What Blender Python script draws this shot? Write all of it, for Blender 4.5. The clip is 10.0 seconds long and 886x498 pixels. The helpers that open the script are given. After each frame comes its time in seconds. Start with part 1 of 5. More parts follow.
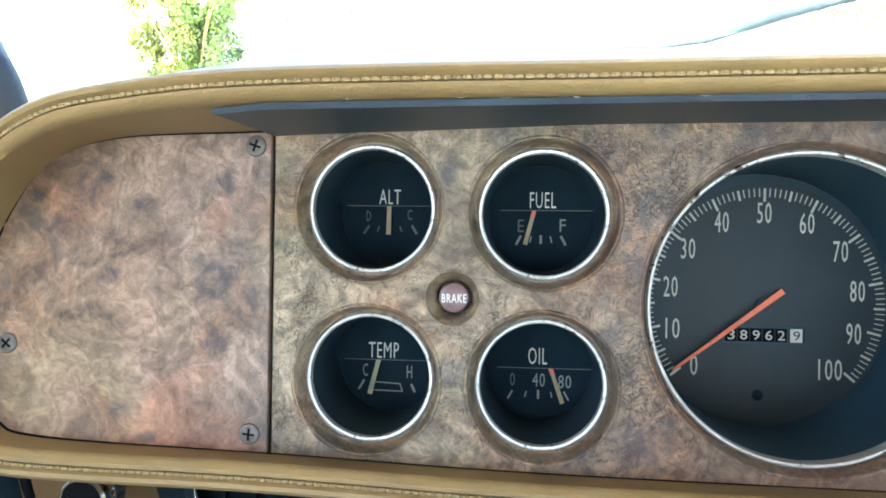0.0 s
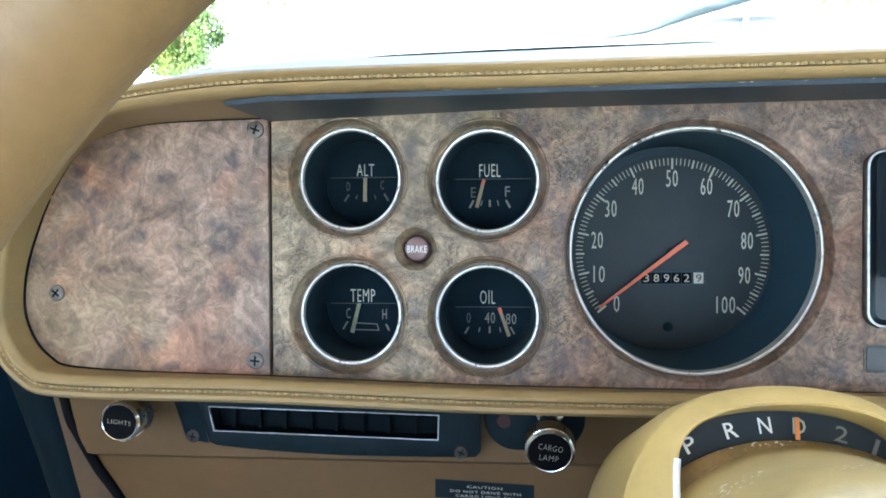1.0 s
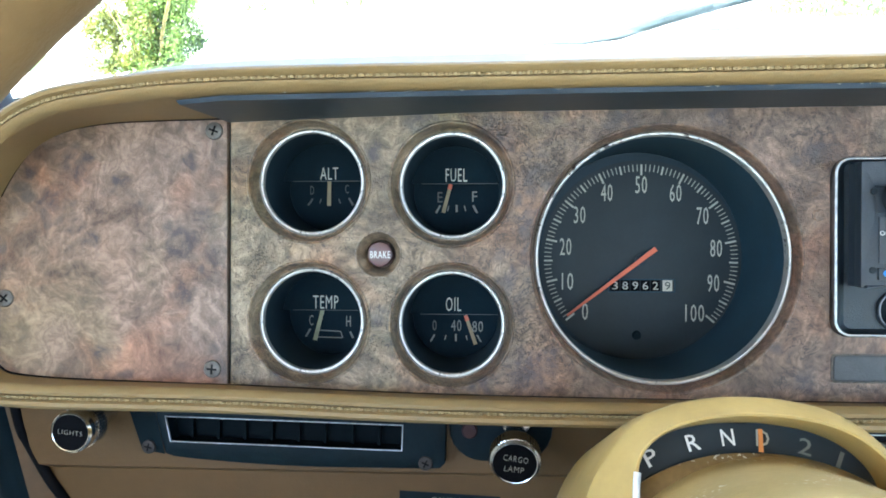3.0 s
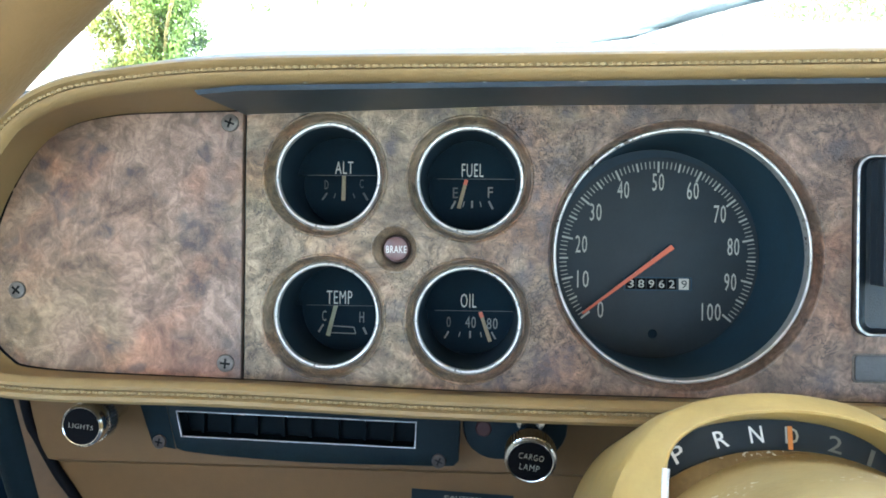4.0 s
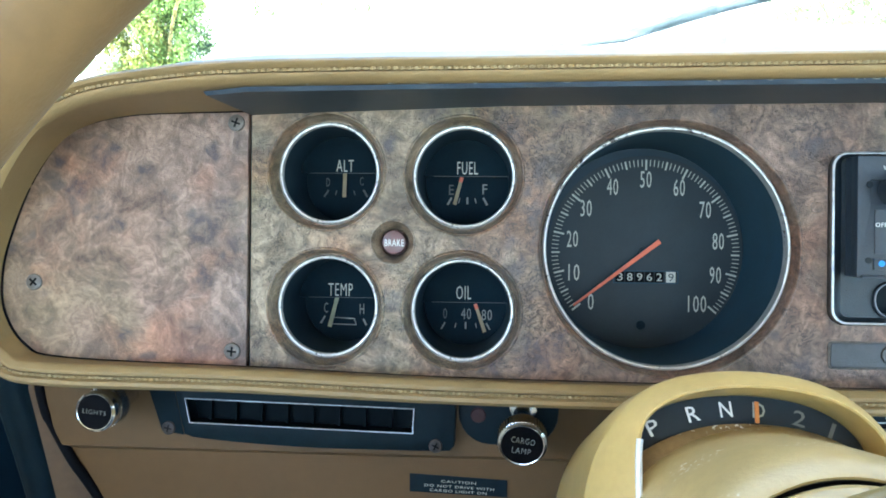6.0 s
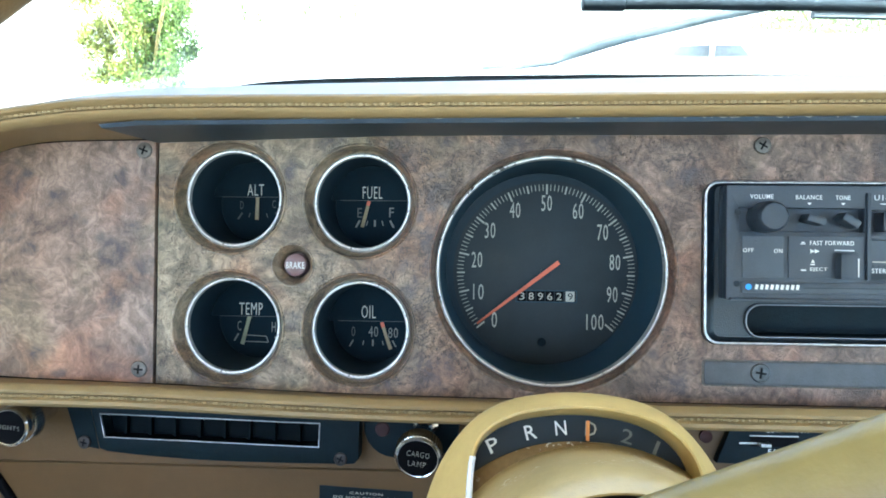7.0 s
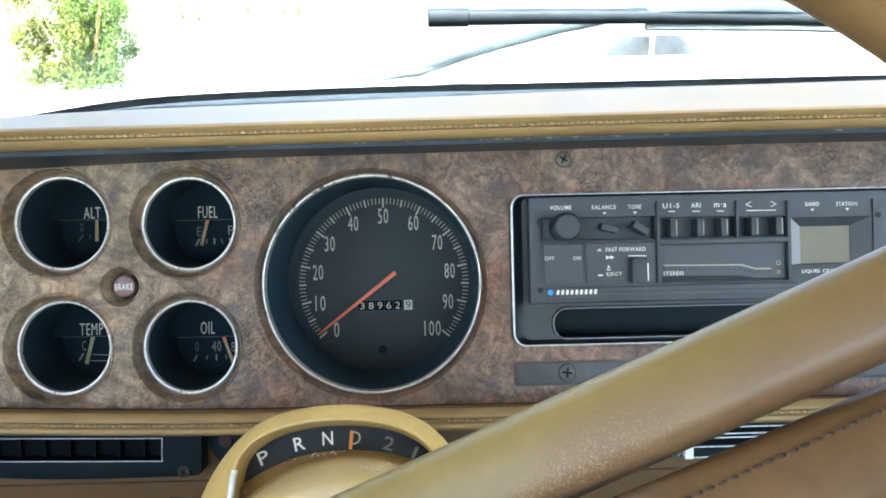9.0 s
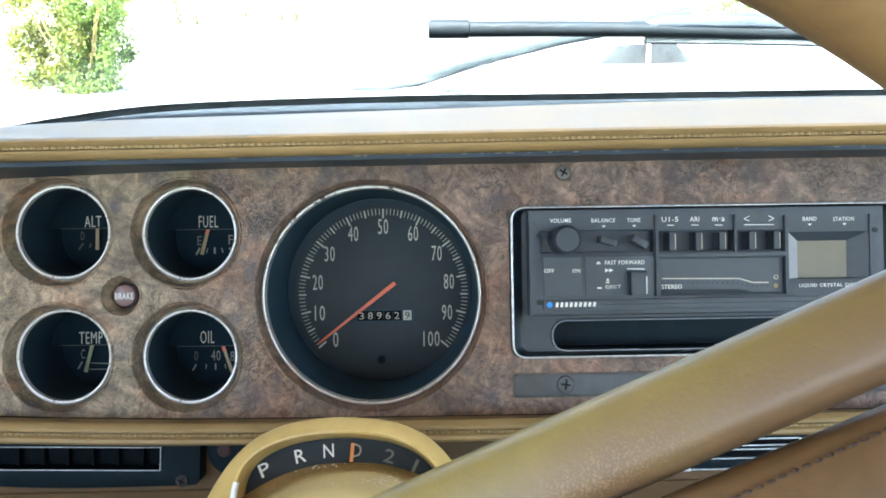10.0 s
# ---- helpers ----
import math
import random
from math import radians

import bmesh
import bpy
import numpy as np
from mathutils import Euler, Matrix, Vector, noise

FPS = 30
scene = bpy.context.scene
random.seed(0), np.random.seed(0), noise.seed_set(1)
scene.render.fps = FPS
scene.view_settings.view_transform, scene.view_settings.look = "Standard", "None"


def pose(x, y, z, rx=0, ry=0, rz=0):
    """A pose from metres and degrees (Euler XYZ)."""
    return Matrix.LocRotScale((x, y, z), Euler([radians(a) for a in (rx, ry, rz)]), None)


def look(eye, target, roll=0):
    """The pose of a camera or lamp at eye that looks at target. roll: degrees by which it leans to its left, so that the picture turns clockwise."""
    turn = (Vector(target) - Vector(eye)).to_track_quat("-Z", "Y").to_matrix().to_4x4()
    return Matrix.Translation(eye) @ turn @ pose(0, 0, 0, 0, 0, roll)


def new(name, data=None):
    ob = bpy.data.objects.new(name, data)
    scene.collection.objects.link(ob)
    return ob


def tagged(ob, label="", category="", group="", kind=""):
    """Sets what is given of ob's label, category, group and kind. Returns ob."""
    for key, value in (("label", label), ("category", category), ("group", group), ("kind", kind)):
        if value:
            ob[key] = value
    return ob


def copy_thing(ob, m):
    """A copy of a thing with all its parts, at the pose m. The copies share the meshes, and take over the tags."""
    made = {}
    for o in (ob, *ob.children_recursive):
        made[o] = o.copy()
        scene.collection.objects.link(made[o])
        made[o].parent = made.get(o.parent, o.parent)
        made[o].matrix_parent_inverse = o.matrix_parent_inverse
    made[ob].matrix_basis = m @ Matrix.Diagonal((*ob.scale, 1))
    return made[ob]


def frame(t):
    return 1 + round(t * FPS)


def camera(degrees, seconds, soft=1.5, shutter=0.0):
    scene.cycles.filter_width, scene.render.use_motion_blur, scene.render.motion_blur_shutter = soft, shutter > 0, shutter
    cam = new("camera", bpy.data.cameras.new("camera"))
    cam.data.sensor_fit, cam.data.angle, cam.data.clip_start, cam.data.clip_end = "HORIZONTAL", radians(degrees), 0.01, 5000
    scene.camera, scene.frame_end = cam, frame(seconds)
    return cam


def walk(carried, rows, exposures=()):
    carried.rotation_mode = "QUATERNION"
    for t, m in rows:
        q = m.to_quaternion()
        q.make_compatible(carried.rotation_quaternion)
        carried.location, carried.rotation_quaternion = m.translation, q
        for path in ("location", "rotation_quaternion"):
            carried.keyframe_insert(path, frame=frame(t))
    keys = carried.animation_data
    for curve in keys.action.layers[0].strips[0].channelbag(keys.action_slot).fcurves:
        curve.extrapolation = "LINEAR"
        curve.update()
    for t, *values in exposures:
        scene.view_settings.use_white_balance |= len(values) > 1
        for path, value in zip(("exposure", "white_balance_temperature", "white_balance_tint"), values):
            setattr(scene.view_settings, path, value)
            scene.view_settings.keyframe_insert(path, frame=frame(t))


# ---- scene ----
# The dashboard frame: origin at the middle of the speedometer, x along the dash, y away from the driver, z up the leaning panel.
EYE_HEIGHT, LEAN = 1.40, 16.5
DASH = pose(0, 0, EYE_HEIGHT, -LEAN, 0, 0)
cam = camera(62.0, 10.0, 1.75)
PATH = [
    (0, (-0.0959, -0.2736, 0.0148), (-0.3051, 1.7153, 0.0274), 0.78),
    (0.2, (-0.0894, -0.2993, 0.0155), (-0.2590, 1.6935, 0.0300), -0.91),
    (0.3, (-0.0854, -0.3055, 0.0134), (-0.2551, 1.6873, 0.0197), -1.06),
    (0.4, (-0.0809, -0.3179, 0.0083), (-0.2583, 1.6742, -0.0021), -0.79),
    (0.5, (-0.0805, -0.3327, 0.0038), (-0.2566, 1.6594, -0.0217), -0.45),
    (1, (-0.0781, -0.3431, 0.0037), (-0.2513, 1.6491, -0.0290), -0.27),
    (1.5, (-0.0633, -0.3420, 0.0054), (-0.2274, 1.6511, -0.0169), -0.49),
    (2, (-0.0629, -0.3509, 0.0093), (-0.2383, 1.6414, 0.0016), -0.80),
    (2.5, (-0.0658, -0.3401, 0.0072), (-0.1982, 1.6555, -0.0068), -0.40),
    (4, (-0.0787, -0.3316, -0.0002), (-0.2006, 1.6647, -0.0086), 0.61),
    (4.5, (-0.0782, -0.3322, 0.0005), (-0.1975, 1.6643, 0.0025), 0.52),
    (5, (-0.0797, -0.3340, -0.0012), (-0.2062, 1.6620, 0.0008), 0.34),
    (6.5, (-0.0596, -0.3557, -0.0055), (-0.1932, 1.6398, -0.0053), 0.66),
    (7, (-0.0278, -0.3635, 0.0036), (-0.1275, 1.6339, 0.0221), 0.65),
    (7.5, (-0.0014, -0.3711, 0.0057), (-0.0535, 1.6282, 0.0208), 0.17),
    (8, (0.0113, -0.3741, 0.0101), (-0.0102, 1.6258, 0.0110), -0.49),
    (8.5, (0.0230, -0.3782, 0.0119), (0.0205, 1.6218, 0.0157), -0.87),
    (9, (0.0410, -0.3799, 0.0130), (0.0628, 1.6199, 0.0175), -1.30),
    (9.5, (0.0415, -0.3814, 0.0143), (0.0758, 1.6182, 0.0258), -1.11),
    (10, (0.0388, -0.3818, 0.0159), (0.0723, 1.6178, 0.0367), -0.88),
]
walk(cam, [(t, DASH @ look(eye, target, roll)) for t, eye, target, roll in PATH],
     [(0, 3.78, 6000, 2), (0.5, 3.68, 5850, 3), (1.5, 3.60, 5720, 1), (2.5, 3.57, 5720, 1), (5, 3.56, 5800, 2), (6.5, 3.62, 5380, -3), (7.5, 3.42, 5850, 3), (8, 3.36, 6050, 4), (10, 3.27, 6100, 4)])

# ---- world, sun ----
world = bpy.data.worlds.new("sky")
world.use_nodes = True
scene.world = world
_nt = world.node_tree
_sky = _nt.nodes.new("ShaderNodeTexSky")
_sky.sky_type, _sky.sun_disc = "NISHITA", False
_sky.sun_elevation, _sky.sun_rotation = radians(58), radians(200)
_sky.air_density, _sky.dust_density, _sky.ozone_density = 1.0, 1.6, 1.0
_bg = _nt.nodes["Background"]
_bg.inputs["Strength"].default_value = 0.15
_nt.links.new(_sky.outputs["Color"], _bg.inputs["Color"])
_sun = bpy.data.lights.new("sun", "SUN")
_sun.energy, _sun.angle, _sun.color = 4.5, radians(0.5), (1.0, 0.96, 0.9)
sun = new("sun", _sun)
sun.matrix_world = look((0, 0, 0), (0.18, 0.50, -0.848))


# ---- materials ----
def flecks(nt, tc, colour, fleck, scale, amount, patch_scale, patch):
    """Small worn flecks of the colour fleck that lie in patches."""
    n = nt.nodes.new("ShaderNodeTexNoise")
    n.inputs["Scale"].default_value, n.inputs["Detail"].default_value = scale, 3
    p = nt.nodes.new("ShaderNodeTexNoise")
    p.inputs["Scale"].default_value, p.inputs["Detail"].default_value = patch_scale, 2
    for q in (n, p):
        nt.links.new(tc.outputs["Object"], q.inputs["Vector"])
    a = nt.nodes.new("ShaderNodeMapRange")
    a.inputs["From Min"].default_value, a.inputs["From Max"].default_value = 0.64 - amount, 0.70 - amount
    nt.links.new(n.outputs["Fac"], a.inputs["Value"])
    c = nt.nodes.new("ShaderNodeMapRange")
    c.inputs["From Min"].default_value, c.inputs["From Max"].default_value = patch, patch + 0.12
    nt.links.new(p.outputs["Fac"], c.inputs["Value"])
    m = nt.nodes.new("ShaderNodeMath")
    m.operation = "MULTIPLY"
    nt.links.new(a.outputs[0], m.inputs[0])
    nt.links.new(c.outputs[0], m.inputs[1])
    x = nt.nodes.new("ShaderNodeMix")
    x.data_type = "RGBA"
    x.inputs[7].default_value = (*fleck, 1)
    nt.links.new(m.outputs[0], x.inputs[0])
    nt.links.new(colour, x.inputs[6])
    return x.outputs[2]


def material(name, colour, rough=0.5, metal=0.0, vary=0.12, scale=40.0, bump=0.0, bump_scale=200.0, spec=0.5, speck=None):
    """A surface with two scales of variation in tone and roughness and a fine relief."""
    m = bpy.data.materials.new(name)
    m.use_nodes = True
    nt = m.node_tree
    b = nt.nodes["Principled BSDF"]
    tc = nt.nodes.new("ShaderNodeTexCoord")
    n1 = nt.nodes.new("ShaderNodeTexNoise")
    n1.inputs["Scale"].default_value, n1.inputs["Detail"].default_value = scale, 6
    nt.links.new(tc.outputs["Object"], n1.inputs["Vector"])
    n2 = nt.nodes.new("ShaderNodeTexNoise")
    n2.inputs["Scale"].default_value, n2.inputs["Detail"].default_value = scale * 9, 3
    nt.links.new(tc.outputs["Object"], n2.inputs["Vector"])
    add = nt.nodes.new("ShaderNodeMath")
    add.operation = "MULTIPLY_ADD"
    add.inputs[1].default_value = 0.35
    nt.links.new(n2.outputs["Fac"], add.inputs[0])
    nt.links.new(n1.outputs["Fac"], add.inputs[2])
    ramp = nt.nodes.new("ShaderNodeValToRGB")
    lo = tuple(c * (1 - 2 * vary) for c in colour)
    hi = tuple(min(1, c * (1 + vary)) for c in colour)
    ramp.color_ramp.elements[0].position, ramp.color_ramp.elements[1].position = 0.45, 0.9
    ramp.color_ramp.elements[0].color, ramp.color_ramp.elements[1].color = (*lo, 1), (*hi, 1)
    nt.links.new(add.outputs[0], ramp.inputs[0])
    nt.links.new(flecks(nt, tc, ramp.outputs[0], *speck) if speck else ramp.outputs[0], b.inputs["Base Color"])
    rr = nt.nodes.new("ShaderNodeMapRange")
    rr.inputs["To Min"].default_value, rr.inputs["To Max"].default_value = max(0.02, rough * 0.85), min(1, rough * 1.15)
    nt.links.new(n1.outputs["Fac"], rr.inputs["Value"])
    nt.links.new(rr.outputs[0], b.inputs["Roughness"])
    b.inputs["Metallic"].default_value = metal
    b.inputs["Specular IOR Level"].default_value = spec
    if bump:
        n3 = nt.nodes.new("ShaderNodeTexNoise")
        n3.inputs["Scale"].default_value, n3.inputs["Detail"].default_value = bump_scale, 4
        nt.links.new(tc.outputs["Object"], n3.inputs["Vector"])
        bp = nt.nodes.new("ShaderNodeBump")
        bp.inputs["Strength"].default_value, bp.inputs["Distance"].default_value = bump, 0.001
        nt.links.new(n3.outputs["Fac"], bp.inputs["Height"])
        nt.links.new(bp.outputs[0], b.inputs["Normal"])
    return m


def burl(name, tones, knots, figure=1.0, pores=1.0, rough=0.36):
    """Walnut burl laminate. tones: colours along the dash, as (x, dark, light); knots: dark eyes in the figure, as (x, z, size)."""
    m = bpy.data.materials.new(name)
    m.use_nodes = True
    nt = m.node_tree
    N, L = nt.nodes.new, nt.links.new
    b = nt.nodes["Principled BSDF"]
    tex = N("ShaderNodeTexCoord")
    here = tex.outputs["Object"]

    def cloud(scale, detail, distortion=0.0, vec=None, rough=0.55):
        n = N("ShaderNodeTexNoise")
        n.inputs["Scale"].default_value, n.inputs["Detail"].default_value = scale, detail
        n.inputs["Distortion"].default_value, n.inputs["Roughness"].default_value = distortion, rough
        L(vec or here, n.inputs["Vector"])
        return n

    def span(value, a, b_, lo, hi):
        n = N("ShaderNodeMapRange")
        n.inputs["From Min"].default_value, n.inputs["From Max"].default_value = a, b_
        n.inputs["To Min"].default_value, n.inputs["To Max"].default_value = lo, hi
        L(value, n.inputs["Value"])
        return n.outputs[0]

    def sums(op, x, y):
        n = N("ShaderNodeMath")
        n.operation = op
        for k, v in enumerate((x, y)):
            if isinstance(v, float):
                n.inputs[k].default_value = v
            else:
                L(v, n.inputs[k])
        return n.outputs[0]

    def blend(fac, x, y, how="MIX"):
        n = N("ShaderNodeMix")
        n.data_type, n.blend_type = "RGBA", how
        for k, v in ((0, fac), (6, x), (7, y)):
            if isinstance(v, (float, tuple)):
                n.inputs[k].default_value = v if isinstance(v, float) else (*v, 1)
            else:
                L(v, n.inputs[k])
        return n.outputs[2]

    def shifted(amount, scale, detail):
        n = N("ShaderNodeVectorMath")
        n.operation = "MULTIPLY_ADD"
        n.inputs[1].default_value = (amount, amount, amount)
        L(cloud(scale, detail).outputs["Color"], n.inputs[0])
        L(here, n.inputs[2])
        return n.outputs[0]

    warp = shifted(0.022, 34, 3)
    parts = N("ShaderNodeSeparateXYZ")
    L(shifted(0.05, 16, 3), parts.inputs[0])
    along = span(parts.outputs["X"], tones[0][0] + 0.025, tones[-1][0] + 0.025, 0.0, 1.0)
    ramps = []
    for k in (1, 2):
        r = N("ShaderNodeValToRGB")
        e = r.color_ramp.elements
        wide = tones[-1][0] - tones[0][0]
        e[0].position, e[0].color = 0.0, (*tones[0][k], 1)
        e[1].position, e[1].color = 1.0, (*tones[-1][k], 1)
        for t in tones[1:-1]:
            e.new((t[0] - tones[0][0]) / wide).color = (*t[k], 1)
        L(along, r.inputs[0])
        ramps.append(r.outputs[0])
    # soft figure with curling fibres in it
    fig = span(cloud(46, 9, 0.8, warp, 0.66).outputs["Fac"], 0.33, 0.68, 0.0, 1.0)
    colour = blend(fig, ramps[0], ramps[1])
    # rose and grey-green blushes
    blush = span(cloud(26, 3, 0.4, warp).outputs["Fac"], 0.50, 0.66, 0.0, 0.9)
    colour = blend(blush, colour, (1.15, 0.885, 0.76), "MULTIPLY")
    moss = span(cloud(19, 3, 0.8).outputs["Fac"], 0.55, 0.72, 0.0, 0.7)
    colour = blend(moss, colour, (0.88, 0.98, 0.84), "MULTIPLY")
    curl = span(cloud(150, 6, 1.8, warp, 0.68).outputs["Fac"], 0.30, 0.70, 1.0 - 0.50 * figure, 1.0 + 0.40 * figure)
    fine = span(cloud(520, 4, 0.8, None, 0.7).outputs["Fac"], 0.30, 0.70, 0.92, 1.08)
    # growth lines that run round the eyes
    lines = sums("SINE", sums("MULTIPLY", cloud(17, 4, 0.6, warp, 0.5).outputs["Fac"], 95.0), 0.0)
    lines = span(lines, -1.0, 1.0, 1.0 - 0.20 * figure, 1.0 + 0.14 * figure)
    both = sums("MULTIPLY", sums("MULTIPLY", curl, lines), fine)
    scale = N("ShaderNodeVectorMath")
    scale.operation = "SCALE"
    L(colour, scale.inputs[0])
    L(both, scale.inputs["Scale"])
    colour = scale.outputs[0]
    # dark eyes: a ragged blot each, broken up by the fibres
    worn = shifted(0.016, 105, 5)
    ragged = span(cloud(120, 5, 1.2).outputs["Fac"], 0.36, 0.58, 0.25, 1.0)
    eyes = None
    for x, z, r in knots:
        d = N("ShaderNodeVectorMath")
        d.operation = "DISTANCE"
        L(worn, d.inputs[0])
        d.inputs[1].default_value = (x + 0.008, -0.02 + 0.008, z + 0.108)
        one = span(d.outputs["Value"], r * 0.5, r * 1.35, 0.8, 0.0)
        eyes = one if eyes is None else sums("MAXIMUM", eyes, one)
    colour = blend(sums("MULTIPLY", eyes, ragged), colour, (0.066, 0.056, 0.062))
    # small scattered eyes
    vor = N("ShaderNodeTexVoronoi")
    vor.inputs["Scale"].default_value = 120
    L(warp, vor.inputs["Vector"])
    few = span(cloud(30, 2).outputs["Fac"], 0.52, 0.66, -0.25, 0.36)
    small = span(sums("SUBTRACT", vor.outputs["Distance"], few), -0.05, 0.25, 0.6, 0.0)
    colour = blend(small, colour, (0.10, 0.082, 0.078))
    # pores: short dark pits that lie in fields
    field = span(cloud(40, 3, 0.5).outputs["Fac"], 0.48, 0.66, -0.12, 0.07)
    pits = span(sums("SUBTRACT", cloud(430, 3, 2.4).outputs["Fac"], field), 0.34, 0.42, 0.52 * pores, 0.0)
    colour = blend(pits, colour, (0.035, 0.028, 0.022))
    # worm-like dark flecks that curl through the figure in patches
    worms = span(sums("ABSOLUTE", sums("SUBTRACT", cloud(135, 3, 1.4, warp).outputs["Fac"], 0.5), 0.0), 0.006, 0.034, 1.0, 0.0)
    patch = span(cloud(30, 3, 0.6).outputs["Fac"], 0.43, 0.56, 0.0, 0.68 * pores)
    broken = span(cloud(330, 3, 0.5).outputs["Fac"], 0.40, 0.50, 0.0, 1.0)
    colour = blend(sums("MULTIPLY", sums("MULTIPLY", worms, patch), broken), colour, (0.040, 0.031, 0.026))
    L(colour, b.inputs["Base Color"])
    L(span(cloud(60, 4).outputs["Fac"], 0.3, 0.7, rough - 0.06, rough + 0.08), b.inputs["Roughness"])
    bp = N("ShaderNodeBump")
    bp.inputs["Strength"].default_value, bp.inputs["Distance"].default_value = 0.8, 0.0008
    L(sums("SUBTRACT", cloud(560, 4, 1.8).outputs["Fac"], pits), bp.inputs["Height"])
    L(bp.outputs[0], b.inputs["Normal"])
    return m


def glass(name, tint=(1, 1, 1), rough=0.0):
    m = bpy.data.materials.new(name)
    m.use_nodes = True
    b = m.node_tree.nodes["Principled BSDF"]
    b.inputs["Base Color"].default_value = (*tint, 1)
    b.inputs["Roughness"].default_value = rough
    b.inputs["Transmission Weight"].default_value = 1.0
    b.inputs["IOR"].default_value = 1.45
    return m


# tones along the panel: olive round the small gauges, a reddish grey brown towards the radio
TONES = [(-0.19, (0.118, 0.087, 0.057), (0.410, 0.318, 0.216)), (-0.11, (0.112, 0.079, 0.052), (0.375, 0.280, 0.189)), (-0.055, (0.094, 0.066, 0.047), (0.292, 0.208, 0.145)), (-0.02, (0.105, 0.071, 0.052), (0.325, 0.220, 0.157)),
         (0.06, (0.105, 0.068, 0.050), (0.315, 0.206, 0.152)), (0.30, (0.094, 0.066, 0.054), (0.275, 0.190, 0.150))]
ROSE = [(-0.32, (0.145, 0.090, 0.058), (0.405, 0.275, 0.178)), (-0.25, (0.155, 0.095, 0.067), (0.44, 0.290, 0.208)), (-0.19, (0.134, 0.091, 0.073), (0.375, 0.266, 0.210))]
EYES = [(-0.010, 0.062, 0.008), (-0.069, 0.054, 0.009), (-0.102, 0.060, 0.007), (-0.053, 0.032, 0.006), (-0.052, -0.055, 0.010), (-0.043, -0.048, 0.005), (-0.074, -0.060, 0.005),
        (0.031, 0.062, 0.005), (0.169, 0.057, 0.008), (0.207, 0.059, 0.006), (0.069, -0.057, 0.006), (-0.043, 0.064, 0.006), (-0.0535, 0.0130, 0.0050), (-0.0485, -0.0050, 0.0055), (-0.0610, -0.0120, 0.0045), (-0.1235, 0.0440, 0.0050), (-0.1205, -0.0300, 0.0050), (-0.165, -0.056, 0.006), (0.074, 0.045, 0.006)]
END_EYES = [(-0.2548, 0.0459, 0.0045), (-0.265, 0.0368, 0.0060), (-0.2763, 0.0238, 0.0065), (-0.264, 0.0121, 0.0048), (-0.2096, 0.0401, 0.0045), (-0.2122, 0.0038, 0.0085), (-0.2019, 0.0155, 0.006),
            (-0.2125, -0.0195, 0.006), (-0.2498, -0.0478, 0.0055), (-0.1963, -0.0048, 0.006), (-0.2563, 0.004, 0.004), (-0.242, 0.033, 0.004), (-0.287, 0.036, 0.004)]


def scuffed_vinyl(name):
    """Olive tan vinyl, reddish brown along the spoke's lower half, with pale scuff flecks at the border and shade
    painted on the outer end.
    """
    m = material(name, (0.194, 0.139, 0.039), 0.40, 0, 0.12, 14, 0.10, 900, spec=0.42)
    nt = m.node_tree
    b = nt.nodes["Principled BSDF"]
    base = b.inputs["Base Color"].links[0].from_socket
    tc = nt.nodes.new("ShaderNodeTexCoord")

    def dotted(v):
        d = nt.nodes.new("ShaderNodeVectorMath")
        d.operation = "DOT_PRODUCT"
        d.inputs[1].default_value = v
        nt.links.new(tc.outputs["Object"], d.inputs[0])
        return d.outputs["Value"]

    def mixed(fac, x, colour):
        n = nt.nodes.new("ShaderNodeMix")
        n.data_type = "RGBA"
        n.inputs[7].default_value = (*colour, 1)
        nt.links.new(fac, n.inputs[0])
        nt.links.new(x, n.inputs[6])
        return n.outputs[2]

    def added(x, y, k):
        n = nt.nodes.new("ShaderNodeMath")
        n.operation = "MULTIPLY_ADD"
        nt.links.new(y, n.inputs[0])
        n.inputs[1].default_value = k
        nt.links.new(x, n.inputs[2])
        return n.outputs[0]

    def stepped(x, a, c):
        n = nt.nodes.new("ShaderNodeMapRange")
        n.inputs["From Min"].default_value, n.inputs["From Max"].default_value = a, c
        nt.links.new(x, n.inputs["Value"])
        return n.outputs[0]

    def cloud(scale, detail):
        n = nt.nodes.new("ShaderNodeTexNoise")
        n.inputs["Scale"].default_value, n.inputs["Detail"].default_value = scale, detail
        nt.links.new(tc.outputs["Object"], n.inputs["Vector"])
        return n.outputs["Fac"]

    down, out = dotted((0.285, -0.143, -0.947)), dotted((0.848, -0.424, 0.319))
    lower_side = added(added(down, out, 0.10), cloud(28, 6), 0.030)
    worn = mixed(stepped(lower_side, -0.009, 0.008), base, (0.124, 0.073, 0.036))
    patch = nt.nodes.new("ShaderNodeMath")
    patch.operation = "MULTIPLY"
    nt.links.new(stepped(lower_side, -0.003, 0.006), patch.inputs[0])
    nt.links.new(stepped(out, 0.115, 0.070), patch.inputs[1])
    added_patch = patch.outputs[0]
    fleck = nt.nodes.new("ShaderNodeMath")
    fleck.operation = "MULTIPLY"
    nt.links.new(stepped(cloud(1900, 3), 0.50, 0.66), fleck.inputs[0])
    nt.links.new(added_patch, fleck.inputs[1])
    # The spoke's outer end gets darker: shade put into the colour.
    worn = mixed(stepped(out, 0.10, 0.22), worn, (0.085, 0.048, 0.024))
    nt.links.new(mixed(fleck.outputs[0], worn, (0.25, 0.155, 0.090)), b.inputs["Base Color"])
    return m


